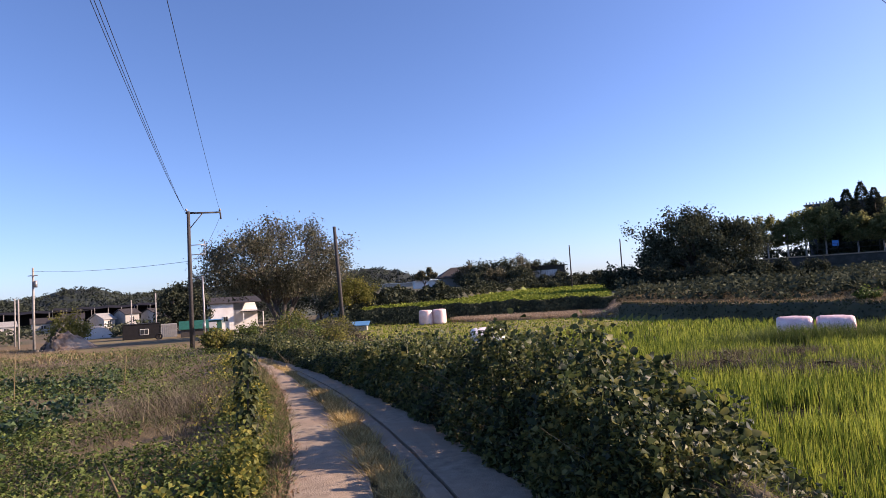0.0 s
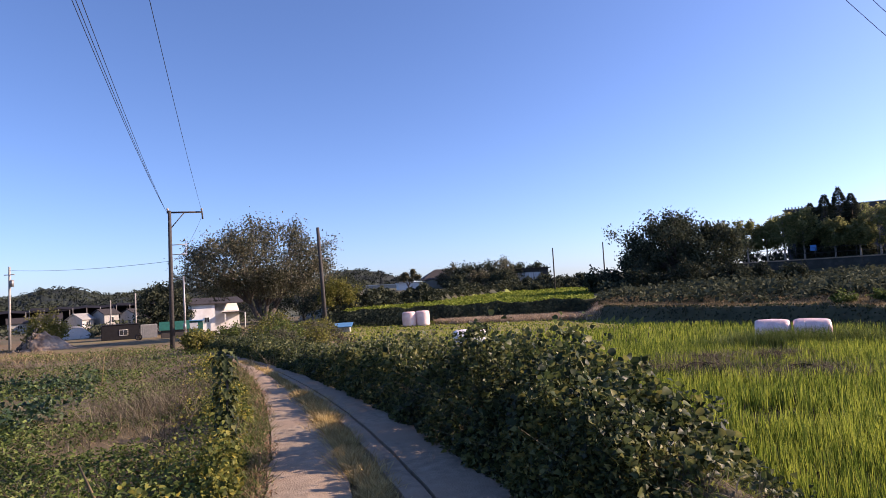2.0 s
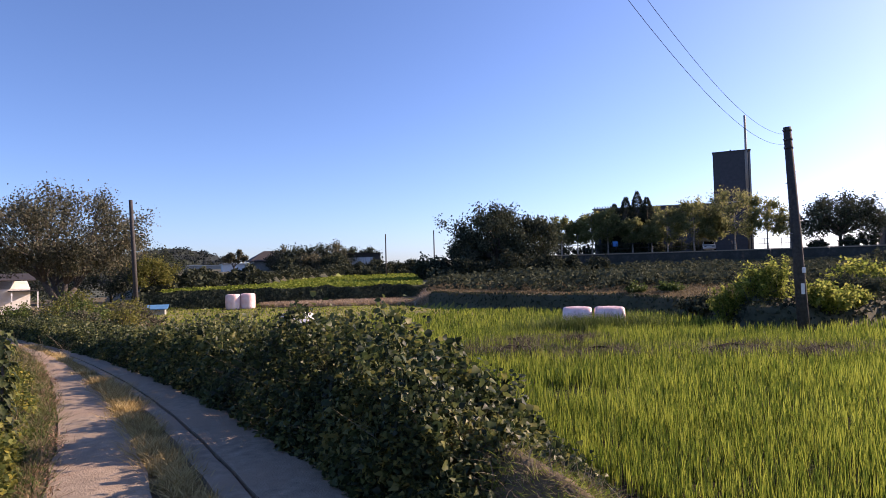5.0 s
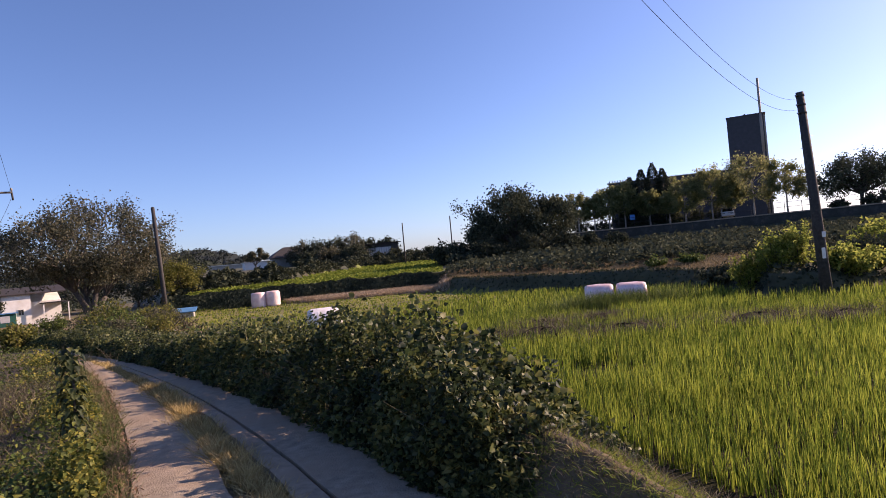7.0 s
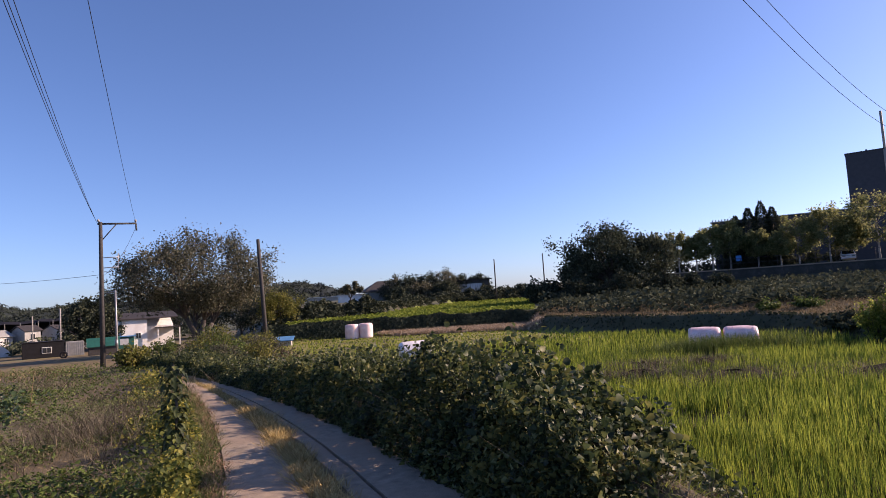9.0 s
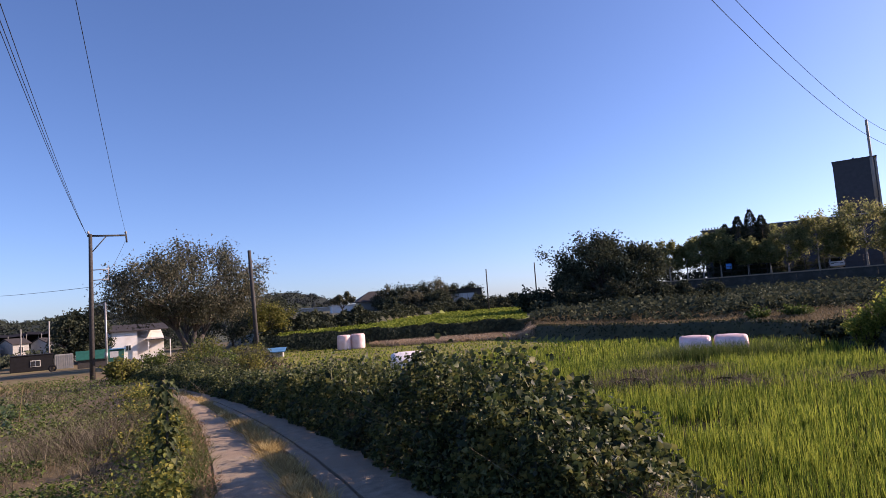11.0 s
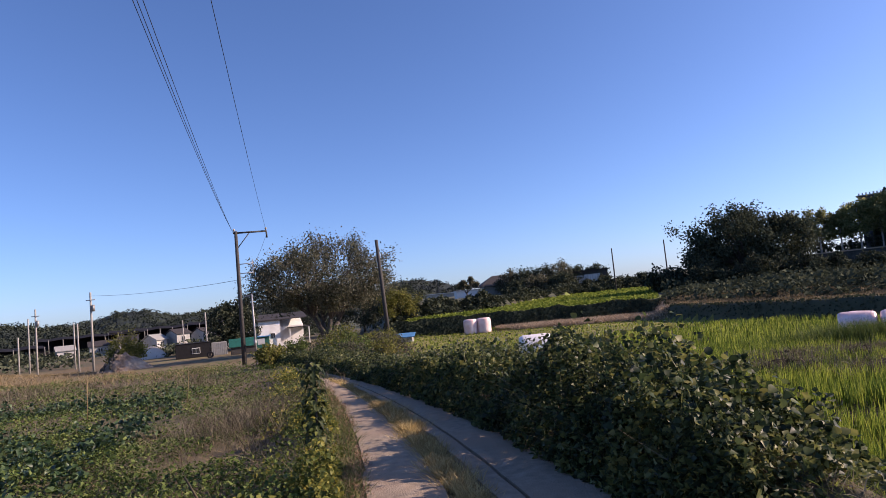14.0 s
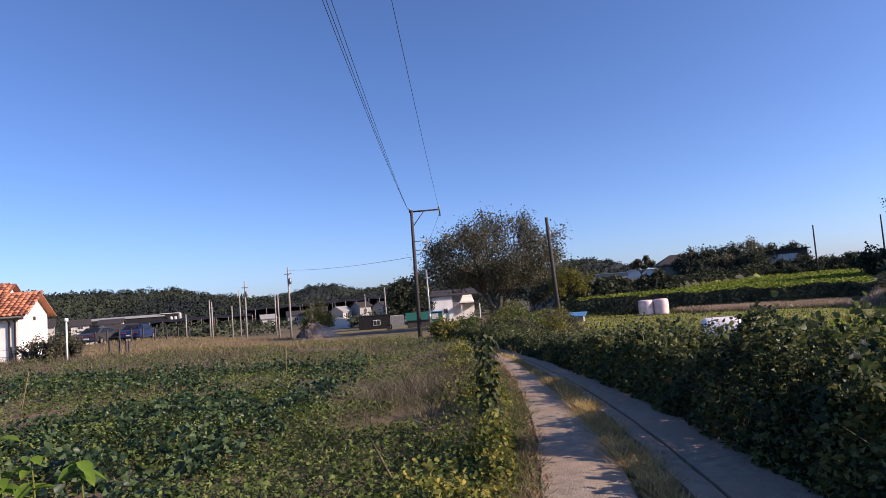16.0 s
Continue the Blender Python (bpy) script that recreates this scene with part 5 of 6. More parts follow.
# ---- cars ----
def car(x, y, rz, paint, label, z=None, s=1.0):
    c = empty("car", pose(x, y, H(x, y) if z is None else z, 0, 0, rz), label, "car", "parked cars")
    prof = [(-2.2, .35), (-2.25, .75), (-2.1, .92), (-1.55, .98), (-.75, 1.45), (.9, 1.5), (1.75, 1.05), (2.15, .95), (2.22, .4), (1.9, .28), (-1.9, .28)]
    bm = bmesh.new()
    rows = []
    for yy, k in ((-.85, .94), (-.88, 1.0), (.88, 1.0), (.85, .94)):
        rows.append([bm.verts.new((px * (1 if k == 1 else .985), yy * (.82 if pz > 1.2 else 1), .3 + (pz - .3) * (1 if k == 1 else .99))) for px, pz in prof])
    n = len(prof)
    for r0, r1 in zip(rows, rows[1:]):
        for i in range(n):
            bm.faces.new((r0[i], r0[(i + 1) % n], r1[(i + 1) % n], r1[i]))
    bm.faces.new(rows[0][::-1]); bm.faces.new(rows[-1])
    bmesh.ops.recalc_face_normals(bm, faces=bm.faces)
    part("body", bm, paint, c)
    def quad(name, pts):
        b = bmesh.new(); f = b.faces.new([b.verts.new(p) for p in pts])
        bmesh.ops.solidify(b, geom=[f], thickness=.012)
        part(name, b, M_GLASS, c)
    quad("windscreen", [(-1.52, -.72, 1.01), (-1.52, .72, 1.01), (-.8, .66, 1.45), (-.8, -.66, 1.45)])
    quad("rear_window", [(1.72, .72, 1.09), (1.72, -.72, 1.09), (.95, -.66, 1.5), (.95, .66, 1.5)])
    for s_ in (-1, 1):
        quad("side_window", [(-1.3, .9 * s_, 1.02), (1.45, .9 * s_, 1.06), (.85, .75 * s_, 1.42), (-.65, .75 * s_, 1.40)])
        for px in (-1.35, 1.35):
            b = bmesh.new(); tube(b, [(px, .72 * s_, .32), (px, .92 * s_, .32)], [.32, .32], 16)
            wv = part("wheel", b, M_BLACKMETAL, c)
            b = bmesh.new(); tube(b, [(px, .92 * s_, .32), (px, .93 * s_, .32)], [.2, .17], 12)
            part("rim", b, M_METAL, wv)
        b = boxed(2.15, .5 * s_ - .2, .72, 2.24, .5 * s_ + .2, .86, .02)
        part("tail_light", b, M_REDINK, c)
        b = boxed(-2.26, .55 * s_ - .2, .62, -2.18, .55 * s_ + .2, .76, .02)
        part("headlight", b, M_GLASS, c)
    part("plate", boxed(2.215, -.25, .5, 2.24, .25, .62), M_WPLATE, c)
    return c


M_CARG = material("grey_car_paint", [(.05, .05, .055), (.07, .07, .075)], 2, .3, metal=.3)
M_CARB = material("blue_car_paint", [(.015, .03, .10), (.02, .045, .14)], 2, .3, metal=.3)
M_CARW = material("silver_car_paint", [(.4, .4, .4), (.5, .5, .5)], 2, .3)
car(-48.9, 43.6, -72, M_CARG, "dark grey parked car seen from behind")
car(-46.8, 45.9, -64, M_CARB, "dark blue parked car beside a fence")
car(66.8, 79.2, 52, M_CARW, "silver car parked under the hillside trees", z=3.4)
car(45.5, 93.2, 65, M_CARW, "silver car parked behind the retaining wall", z=3.3)

# field fence by the cars, house fence, white pipe
ff = empty("field_fence", pose(0, 0, 0), "dark posts with wire along the house plot", "fence")
F1 = [(-30.5, 17.2), (-29.0, 18.6), (-27.6, 19.9), (-26.2, 21.2), (-24.8, 22.5), (-26.4, 24.6), (-28.4, 26.9), (-30.6, 29.2), (-33, 31.5)]
for x, y in F1:
    z = H(x, y)
    part("post", boxed(x - .04, y - .04, z - .2, x + .04, y + .04, z + .75), M_DARKTRIM, ff)
for (x0, y0), (x1, y1) in zip(F1, F1[1:]):
    for k in (.3, .6):
        bars(ff, "wire", [((x0, y0, H(x0, y0) + k), (x1, y1, H(x1, y1) + k))], .008, M_DARKTRIM)
cf = empty("wire_fence", pose(0, 0, 0), "dark wire fence in front of the parked cars", "fence")
for k in range(9):
    x, y = -47.5 + k * .75, 41.8 + k * .6
    z = H(x, y)
    part("post", boxed(x - .05, y - .05, z - .2, x + .05, y + .05, z + 1.1), M_DARKTRIM, cf)
    if k < 8:
        bars(cf, "rail", [((x, y, z + 1.0), (x + .75, y + .6, z + 1.0)), ((x, y, z + .5), (x + .75, y + .6, z + .5))], .02, M_DARKTRIM)
vp = empty("vent_pipe", pose(-23.6, 19.3, H(-23.6, 19.3)), "white plastic vent pipe with a cap", "pipe")
bm = bmesh.new(); tube(bm, [(0, 0, -.2), (0, 0, 1.72)], [.035, .035], 10); part("pipe", bm, M_WALLW, vp)
bm = bmesh.new(); tube(bm, [(0, 0, 1.68), (0, 0, 1.8), (0, 0, 1.84)], [.08, .08, .03], 12); part("cap", bm, M_WALLW, vp)
wf = empty("white_fence", pose(-24.1, 71.4, H(-24, 71.4), 0, 0, 18), "pale slatted fence before the white house", "fence")
for k in range(14):
    part("slat", boxed(k * .2, 0, -.2, k * .2 + .12, .03, .8), M_WALLW, wf)


# ---- heap of rubble and earth ----
def heap():
    M_HEAP = material("rubble_earth", [(.13, .085, .055), (.21, .145, .095), (.30, .225, .165)], 3, .95, 1.0, 9, stain=(.30, .26, .21), stain_scale=1.0)
    X, Y = np.meshgrid(np.linspace(-3.2, 3.6, 80), np.linspace(-2.4, 2.4, 60))
    Z = 1.45 * np.exp(-((X + .5) / 1.25) ** 2 - (Y / 1.3) ** 2) + .8 * np.exp(-((X - 1.2) / 1.0) ** 2 - (Y / 1.0) ** 2)
    Z = .82 * Z * (1 + .10 * vnoise(X, Y, 2.2) + .07 * vnoise(X, Y, 6.1)) + .05 * vnoise(X, Y, 5.0) - .12
    V = np.stack([X, Y, Z], -1).reshape(-1, 3)
    i, j = np.meshgrid(np.arange(59), np.arange(79), indexing='ij')
    F = np.stack([i * 80 + j, i * 80 + j + 1, (i + 1) * 80 + j + 1, (i + 1) * 80 + j], -1).reshape(-1, 4)
    o = empty("earth_heap", pose(-28.5, 47.2, H(-28.5, 47.2), 0, 0, 28) @ Matrix.Diagonal((.8, .85, 1.15, 1)), "heap of reddish earth and broken rubble", "earth heap")
    h = new("earth", fast_mesh("heap", V, F, M_HEAP))
    h.parent = o
    for k in range(36):
        x, y = random.uniform(-2.4, -.4), random.uniform(-1.6, .2)
        z = 1.45 * math.exp(-((x + .5) / 1.25) ** 2 - (y / 1.3) ** 2) + .8 * math.exp(-((x - 1.2)) ** 2 - y * y) - .1
        b = bmesh.new(); bmesh.ops.create_icosphere(b, subdivisions=1, radius=random.uniform(.05, .17))
        for v in b.verts:
            v.co *= random.uniform(.7, 1.25)
        part("stone", b, M_WALLGREY if k % 3 else M_CONCRETE, o).matrix_local = pose(x, y, z, random.uniform(0, 90), random.uniform(0, 90), 0)


heap()


# ---- hills on the horizon ----
def ridge(name, dist, prof, label, step=.12, depth=.45, clump=4.0, n=9000, seed=3):
    """prof: (azimuth, height) pairs. A wooded slope that rises to this skyline, rough with crowns."""
    g = np.random.default_rng(seed)
    a = np.arange(prof[0][0], prof[-1][0] + step, step)
    top = np.interp(a, [p[0] for p in prof], [p[1] for p in prof])
    rows = 14
    K = np.linspace(0, 1, rows)[:, None]
    D = dist * (1 - depth * (1 - K)) + 0 * a[None]
    Z = -3 + (top[None] + 3) * K ** 1.3 + g.normal(0, clump * .14, (rows, len(a))) * (K > 0) - clump * .2
    X, Y = D * np.sin(np.radians(a))[None], D * np.cos(np.radians(a))[None]
    X2, Y2 = X[-1:] * 1.3, Y[-1:] * 1.3
    X, Y, Z = np.concatenate([X, X2]), np.concatenate([Y, Y2]), np.concatenate([Z, Z[-1:] * 0 - 3])
    V = np.stack([X, Y, Z], -1).reshape(-1, 3)
    na = len(a)
    i, j = np.meshgrid(np.arange(rows), np.arange(na - 1), indexing='ij')
    F = np.stack([i * na + j, i * na + j + 1, (i + 1) * na + j + 1, (i + 1) * na + j], -1).reshape(-1, 4)
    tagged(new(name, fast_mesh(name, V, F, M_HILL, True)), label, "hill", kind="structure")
    k = g.uniform(.15, 1, n) ** .7
    aa = g.uniform(a[0], a[-1], n)
    dd = dist * (1 - depth * (1 - k))
    zz = -3 + (np.interp(aa, a, top) + 3) * k ** 1.3 + g.uniform(-.45, .1, n) * clump
    P = np.stack([dd * np.sin(np.radians(aa)), dd * np.cos(np.radians(aa)), zz], 1)
    m = 20
    q = g.normal(size=(n * m, 3)); q[:, 2] = np.abs(q[:, 2]); q /= np.linalg.norm(q, axis=1, keepdims=True)
    R = np.repeat(clump * g.uniform(.45, .95, n), m)[:, None]
    P = np.repeat(P, m, 0) + q * R * [1, 1, .8]
    L = clump * .31 * g.uniform(.6, 1.3, n * m)
    V, F = leaf_arrays(P, g.normal(size=(n * m, 3)), q + g.normal(0, .35, (n * m, 3)), L, L * .9)
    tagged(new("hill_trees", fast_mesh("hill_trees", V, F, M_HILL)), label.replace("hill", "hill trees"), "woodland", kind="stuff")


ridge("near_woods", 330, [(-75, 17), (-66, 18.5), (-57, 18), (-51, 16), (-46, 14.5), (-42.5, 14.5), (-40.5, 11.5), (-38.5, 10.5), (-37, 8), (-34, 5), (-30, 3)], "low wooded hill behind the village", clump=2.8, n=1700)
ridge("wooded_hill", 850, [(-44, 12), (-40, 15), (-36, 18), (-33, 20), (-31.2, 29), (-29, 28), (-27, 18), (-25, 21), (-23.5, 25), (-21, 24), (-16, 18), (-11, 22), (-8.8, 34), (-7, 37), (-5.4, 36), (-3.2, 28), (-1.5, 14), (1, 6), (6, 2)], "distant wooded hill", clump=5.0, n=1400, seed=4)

# ---- trees, nearest first ----
for i, (x, y, zt, r, lab) in enumerate((
        (45.2, 92.4, 9.9, 1.8, "slender young tree with grey-green leaves"), (48.0, 90.9, 9.9, 2.0, "slender young tree with yellow-green leaves"),
        (50.3, 89.8, 9.2, 1.6, "slender young tree with grey-green leaves"), (52.2, 88.6, 10.9, 2.3, "slender tree with brown-green leaves"),
        (54.4, 87.5, 11.2, 2.1, "slender tree with grey-green leaves"), (57.4, 85.2, 9.4, 1.6, "slender tree with a thin crown"),
        (61.7, 82.2, 10.4, 2.5, "rounded tree with yellow-green leaves"), (59.7, 83.4, 8.6, 1.6, "slender tree with a thin crown"),
        (64.8, 79.9, 12.1, 2.7, "tall tree with brown-green leaves"), (69.1, 76.2, 12.9, 3.6, "large tree with thin yellow-green leaves"),
        (66.9, 78.4, 9.6, 1.8, "slender tree with brown-green leaves"), (72.2, 73.2, 11.0, 2.5, "tree with grey-green leaves"), (74.6, 71.4, 9.4, 1.5, "thin sparse tree with few leaves"))):
    tree("park_tree", x, y, 3.3, zt - 3.3, r * 1.15, (zt - 3.3) * .24, M_LEAF_PARK, lab, 4800 if i < 12 else 900, .29, 20 + i, 16, .12, group="trees above the wall", gap=.75, fork=.3, bark=M_BARKP, leader=.85)


def conifer(x, y, z, h, r, seed):
    g = np.random.default_rng(seed)
    top = empty("conifer", pose(x, y, z), "dark narrow conifer with layered branches", "tree", "trees above the wall")
    bm = bmesh.new(); tube(bm, [(0, 0, -.2), (0, 0, h)], [.18, .02], 7); part("trunk", bm, M_BARK, top)
    n = 4200
    k = g.uniform(.08, 1, n)
    lay = np.clip(np.round(k * 14) / 14 + g.normal(0, .022, n), 0, 1)
    rr = r * (1 - lay) ** .8 * g.uniform(.2, 1, n) ** .5 + .05
    a = g.uniform(0, 6.283, n)
    P = np.stack([np.cos(a) * rr, np.sin(a) * rr, lay * h - rr * .15 + g.normal(0, .12, n)], 1)
    D = np.stack([np.cos(a), np.sin(a), np.full(n, -.05)], 1)
    N = np.tile([0, 0, 1.0], (n, 1)) + g.normal(0, .4, (n, 3))
    L = .6 * (.5 + .5 * (1 - lay)) * g.uniform(.6, 1.3, n)
    V, F = leaf_arrays(P, D, N, L, L * .55)
    o = new("crown", fast_mesh("crown", V, F, M_LEAF_DARK)); o.parent = top


conifer(58.4, 88.2, 3.3, 9.2, 2.9, 1)
conifer(59.9, 87.2, 3.3, 10.0, 2.9, 2)
conifer(56.9, 89.2, 3.3, 8.2, 2.6, 3)
conifer(61.0, 86.2, 3.3, 9.0, 2.5, 4)
tree("pine", 79.0, 67.2, 3.3, 7.1, 6.0, 1.8, M_LEAF_DARK, "spreading dark pine on the hill", 11000, .3, 61, 20, .24, gap=.6, fork=.3)
for i, k in enumerate(np.linspace(0, 1, 9)):
    x, y = 43 + 24 * k, 96.5 - 15 * k
    bush("hilltop_shrub", x, y, 2.2, 2.3 + .5 * (i % 3), M_LEAF_DARK, "dark rounded shrub behind the young trees", 1700, .26, 330 + i, group="shrubs").matrix_world = pose(x, y, 3.2)
# low plants and a building along the top of the wall
for i, (x, y, r, h) in enumerate(((76.5, 68.6, 1.5, 1.4), (78.9, 65.6, 1.7, 1.7), (80.6, 64.0, 1.8, 2.9), (83.0, 61.0, 2.0, 2.2), (84.6, 58.6, 2.0, 2.6), (86.0, 56.5, 2.0, 2.4))):
    b_ = bush("hilltop_shrub", x, y, r, h, M_LEAF_DARK, "dark rounded shrub along the retaining wall", 1500, .3, 300 + i, group="shrubs")
    b_.matrix_world = pose(x, y, 3.3)
flat_shed("hill_house", 89.6, 67.6, -40, 3.0, 4, 4.2, M_TOWER, M_GREYROOF, "small dark block house behind the pine", "building", .15, z=3.3)

for i, (x, y, zt, r) in enumerate(((4.4, 111.5, 6.0, 2.0), (7.6, 111.2, 6.5, 2.3), (10.6, 111.0, 6.3, 2.2), (13.4, 110.4, 7.0, 2.5), (16.6, 112.2, 6.1, 2.2), (20.0, 112.0, 5.9, 1.9), (9.2, 106, 4.6, 2.2), (13.0, 105.5, 4.4, 2.2), (6.0, 107, 4.2, 1.8))):
    tree("terrace_tree", x, y, H(x, y), zt - H(x, y), r * 1.12, .25, M_LEAF_DARK if i % 3 else M_LEAF_TREE, "dense dark green tree on the upper terrace", 3000, .30, 80 + i, 13, .13, group="trees on the upper terrace", gap=1.1)
tree("small_tree", -2.4, 84.5, H(-2.4, 84.5), 4.6 - H(-2.4, 84.5), 1.5, 1.9, M_LEAF_TREE, "small bushy tree below the terrace", 2200, .26, 95, 6, .1, gap=.6, fork=.35)
tree("willow", -8.6, 59.5, H(-8.6, 59.5), 3.2, 1.9, .4, M_LEAF_LIGHT, "rounded light green tree behind the dark pole", 5200, .17, 97, 16, .1, gap=.9)
for i, (x, y, zt, r) in enumerate(((-34.2, 79.0, 5.0, 2.3), (-32.2, 80.0, 5.8, 2.3), (-27, 100, 6.0, 4.5), (-20, 101, 5.6, 4.0), (-14, 98, 5.0, 4.0), (-34, 104, 5.4, 4.0))):
    tree("shade_tree", x, y, H(x, y), zt - H(x, y), r, .4, M_LEAF_DARK, "dense dark tree near the white house", 4600, .30, 100 + i, 16, .18, group="trees round the white house", gap=1.0)
tree("garden_tree", -29.9, 49.9, H(-29.9, 49.9), 3.1, 1.6, .15, M_LEAF_LIGHT, "rounded yellow-green shrub beside a pole", 4200, .14, 110, 16, .07, gap=.9)

# shrubs
for i, (x, y, r, h, mat, lab, nl, ls) in enumerate((
        (19.5, 22.0, 1.0, 1.6, M_LEAF_ROBINIA, "yellow-green leafy shrub beside the leaning pole", 4600, .105), (20.3, 21.3, 1.1, 1.9, M_LEAF_ROBINIA, "yellow-green leafy shrub beside the leaning pole", 4600, .105),
        (21.2, 21.0, .9, 2.15, M_LEAF_ROBINIA, "yellow-green leafy shrub beside the leaning pole", 4600, .105), (21.3, 19.3, .8, 1.15, M_LEAF_ROBINIA, "green shrub at the paddy's edge", 2600, .13),
        (22.1, 19.2, 1.0, 1.25, M_LEAF_ROBINIA, "green shrub at the paddy's edge", 2800, .13), (23.4, 19.4, .9, .9, M_LEAF_ROBINIA, "green shrub at the paddy's edge", 2400, .13),
        (27.8, 22.6, 1.7, 1.9, M_LEAF_ROBINIA, "green shrub at the paddy's edge", 3200, .17), (30.2, 22.4, 1.8, 2.0, M_LEAF_DARK, "dark green shrub at the paddy's edge", 3200, .17),
        (25.3, 20.9, 1.4, 1.2, M_LEAF_DARK, "dark green shrub at the paddy's edge", 2600, .15), (32.5, 24.5, 2.0, 2.4, M_LEAF_DARK, "dark green shrub at the paddy's edge", 2600, .2),
        (20.2, 24.4, 1.2, .9, M_LEAF_DARK, "low dark shrub on the bank", 2000, .16), (22.8, 23.2, 1.3, 1.0, M_LEAF_DARK, "low dark shrub on the bank", 2000, .16),
        (21.1, 31.0, .8, .75, M_LEAF_WEED, "small green shrub on the terrace edge", 1200, .14), (22.7, 30.0, .9, .7, M_LEAF_WEED, "small green shrub on the terrace edge", 1200, .14),
        (14.4, 98.4, 1.8, 1.6, M_LEAF_DARK, "rounded dark shrub on the terrace", 1500, .25), (17, 97, 1.6, 1.4, M_LEAF_DARK, "rounded dark shrub on the terrace", 1500, .25),
        (20.5, 69.5, 2.0, 2.8, M_LEAF_SHADE, "dense dark shrub under the broad tree", 2200, .3), (24, 66.5, 2.2, 2.4, M_LEAF_SHADE, "dense dark shrub under the broad tree", 2200, .3),
        (28, 65, 2.2, 2.4, M_LEAF_SHADE, "dense dark shrub under the broad tree", 2200, .3), (31.5, 64.5, 2.2, 2.6, M_LEAF_SHADE, "dense dark shrub under the broad tree", 2200, .3),
        (35, 65, 2.2, 2.4, M_LEAF_SHADE, "dense dark shrub under the broad tree", 2200, .3), (38.5, 64, 2.2, 2.0, M_LEAF_SHADE, "dense dark shrub on the slope", 2200, .3),
        (-8.4, 23.0, .75, 1.15, M_LEAF_LIGHT, "yellow-green shrub beside the track", 2200, .1), (-9.3, 26.0, .8, .8, M_LEAF_WEED, "weedy shrub beside the track", 1500, .1),
        (-25.4, 20.4, .9, 1.5, M_LEAF_TREE, "brownish shrub in front of the tiled house", 2600, .1), (-25.1, 20.9, .6, 1.1, M_LEAF_TREE, "brownish shrub beside the house fence", 2000, .1),
        (-26.6, 20.2, .8, 1.3, M_LEAF_TREE, "brownish shrub beside the house fence", 1600, .1), (-29.6, 24.6, .6, 1.4, M_DRYP, "bare twiggy shrub by the house corner", 900, .08),
        (-5.2, 22.6, .9, .75, M_LEAF_TREE, "brown-green shrub beside the track", 2600, .075), (-4.3, 24.2, 1.0, .85, M_LEAF_LIGHT, "olive shrub beside the track", 2600, .075),
        (-3.3, 26.2, 1.0, .7, M_LEAF_WEED, "low green shrub behind the hedge", 2400, .075), (-5.9, 25.6, 1.2, 1.15, M_LEAF_WEED, "leafy shrub beside the track", 3000, .08),
        (-6.8, 28.2, 1.3, 1.5, M_LEAF_LIGHT, "tall olive shrub beside the track", 3200, .085), (-4.9, 28.4, 1.2, 1.0, M_LEAF_TREE, "brown shrub beside the track", 2800, .08),
        (-3.0, 29.5, 1.0, .7, M_DRYP, "dry brown shrub behind the hedge", 2000, .07), (-7.7, 31.5, 1.4, 1.6, M_LEAF_WEED, "leafy shrub beside the track", 3000, .09),
        (-5.6, 32.0, 1.4, 1.35, M_LEAF_LIGHT, "olive shrub beside the track", 3000, .09), (-8.9, 34.5, 1.5, 1.5, M_LEAF_TREE, "brown-green shrub beside the track", 3000, .1),
        (-6.8, 36.0, 1.4, 1.3, M_LEAF_LIGHT, "yellow-green shrub beside the track", 2800, .1), (-4.9, 35.5, 1.0, .8, M_DRYP, "dry brown shrub at the paddy's edge", 1800, .08),
        (-7.2, 40.5, 1.5, 1.4, M_LEAF_WEED, "leafy shrub at the paddy's edge", 2400, .12), (-10, 43, 1.8, 1.5, M_LEAF_TREE, "brown-green shrub under the round tree", 2600, .12),
        (-12, 48, 1.8, 1.4, M_LEAF_TREE, "brown-green shrub under the round tree", 2600, .13), (-15.5, 49, 1.6, 1.3, M_LEAF_WEED, "leafy shrub under the round tree", 2400, .13),
        (17.6, 105.5, 2.0, 1.5, M_LEAF_DARK, "dark shrub in a hedge behind the field", 1600, .25), (20.4, 105.2, 2.0, 1.7, M_LEAF_DARK, "dark shrub in a hedge behind the field", 1600, .25),
        (23.2, 104.7, 2.0, 1.5, M_LEAF_DARK, "dark shrub in a hedge behind the field", 1600, .25), (26.0, 104.0, 2.0, 1.7, M_LEAF_DARK, "dark shrub in a hedge behind the field", 1600, .25),
        (11.4, 104.0, 1.8, 1.3, M_LEAF_DARK, "dark shrub in a hedge behind the field", 1600, .25), (4.2, 105.0, 1.8, 1.4, M_LEAF_DARK, "dark shrub in a hedge behind the field", 1600, .25),
        (18.2, 66.5, 2.0, 3.0, M_LEAF_SHADE, "dense dark shrub under the broad tree", 3000, .26), (22.2, 63.5, 2.2, 3.2, M_LEAF_SHADE, "dense dark shrub under the broad tree", 3000, .26),
        (26.4, 62.5, 2.4, 3.2, M_LEAF_SHADE, "dense dark shrub under the broad tree", 3000, .26), (30.4, 61.5, 2.4, 3.0, M_LEAF_SHADE, "dense dark shrub under the broad tree", 3000, .26))):
    bush("shrub", x, y, r, h, mat, lab, nl, ls, 200 + i, group="shrubs")


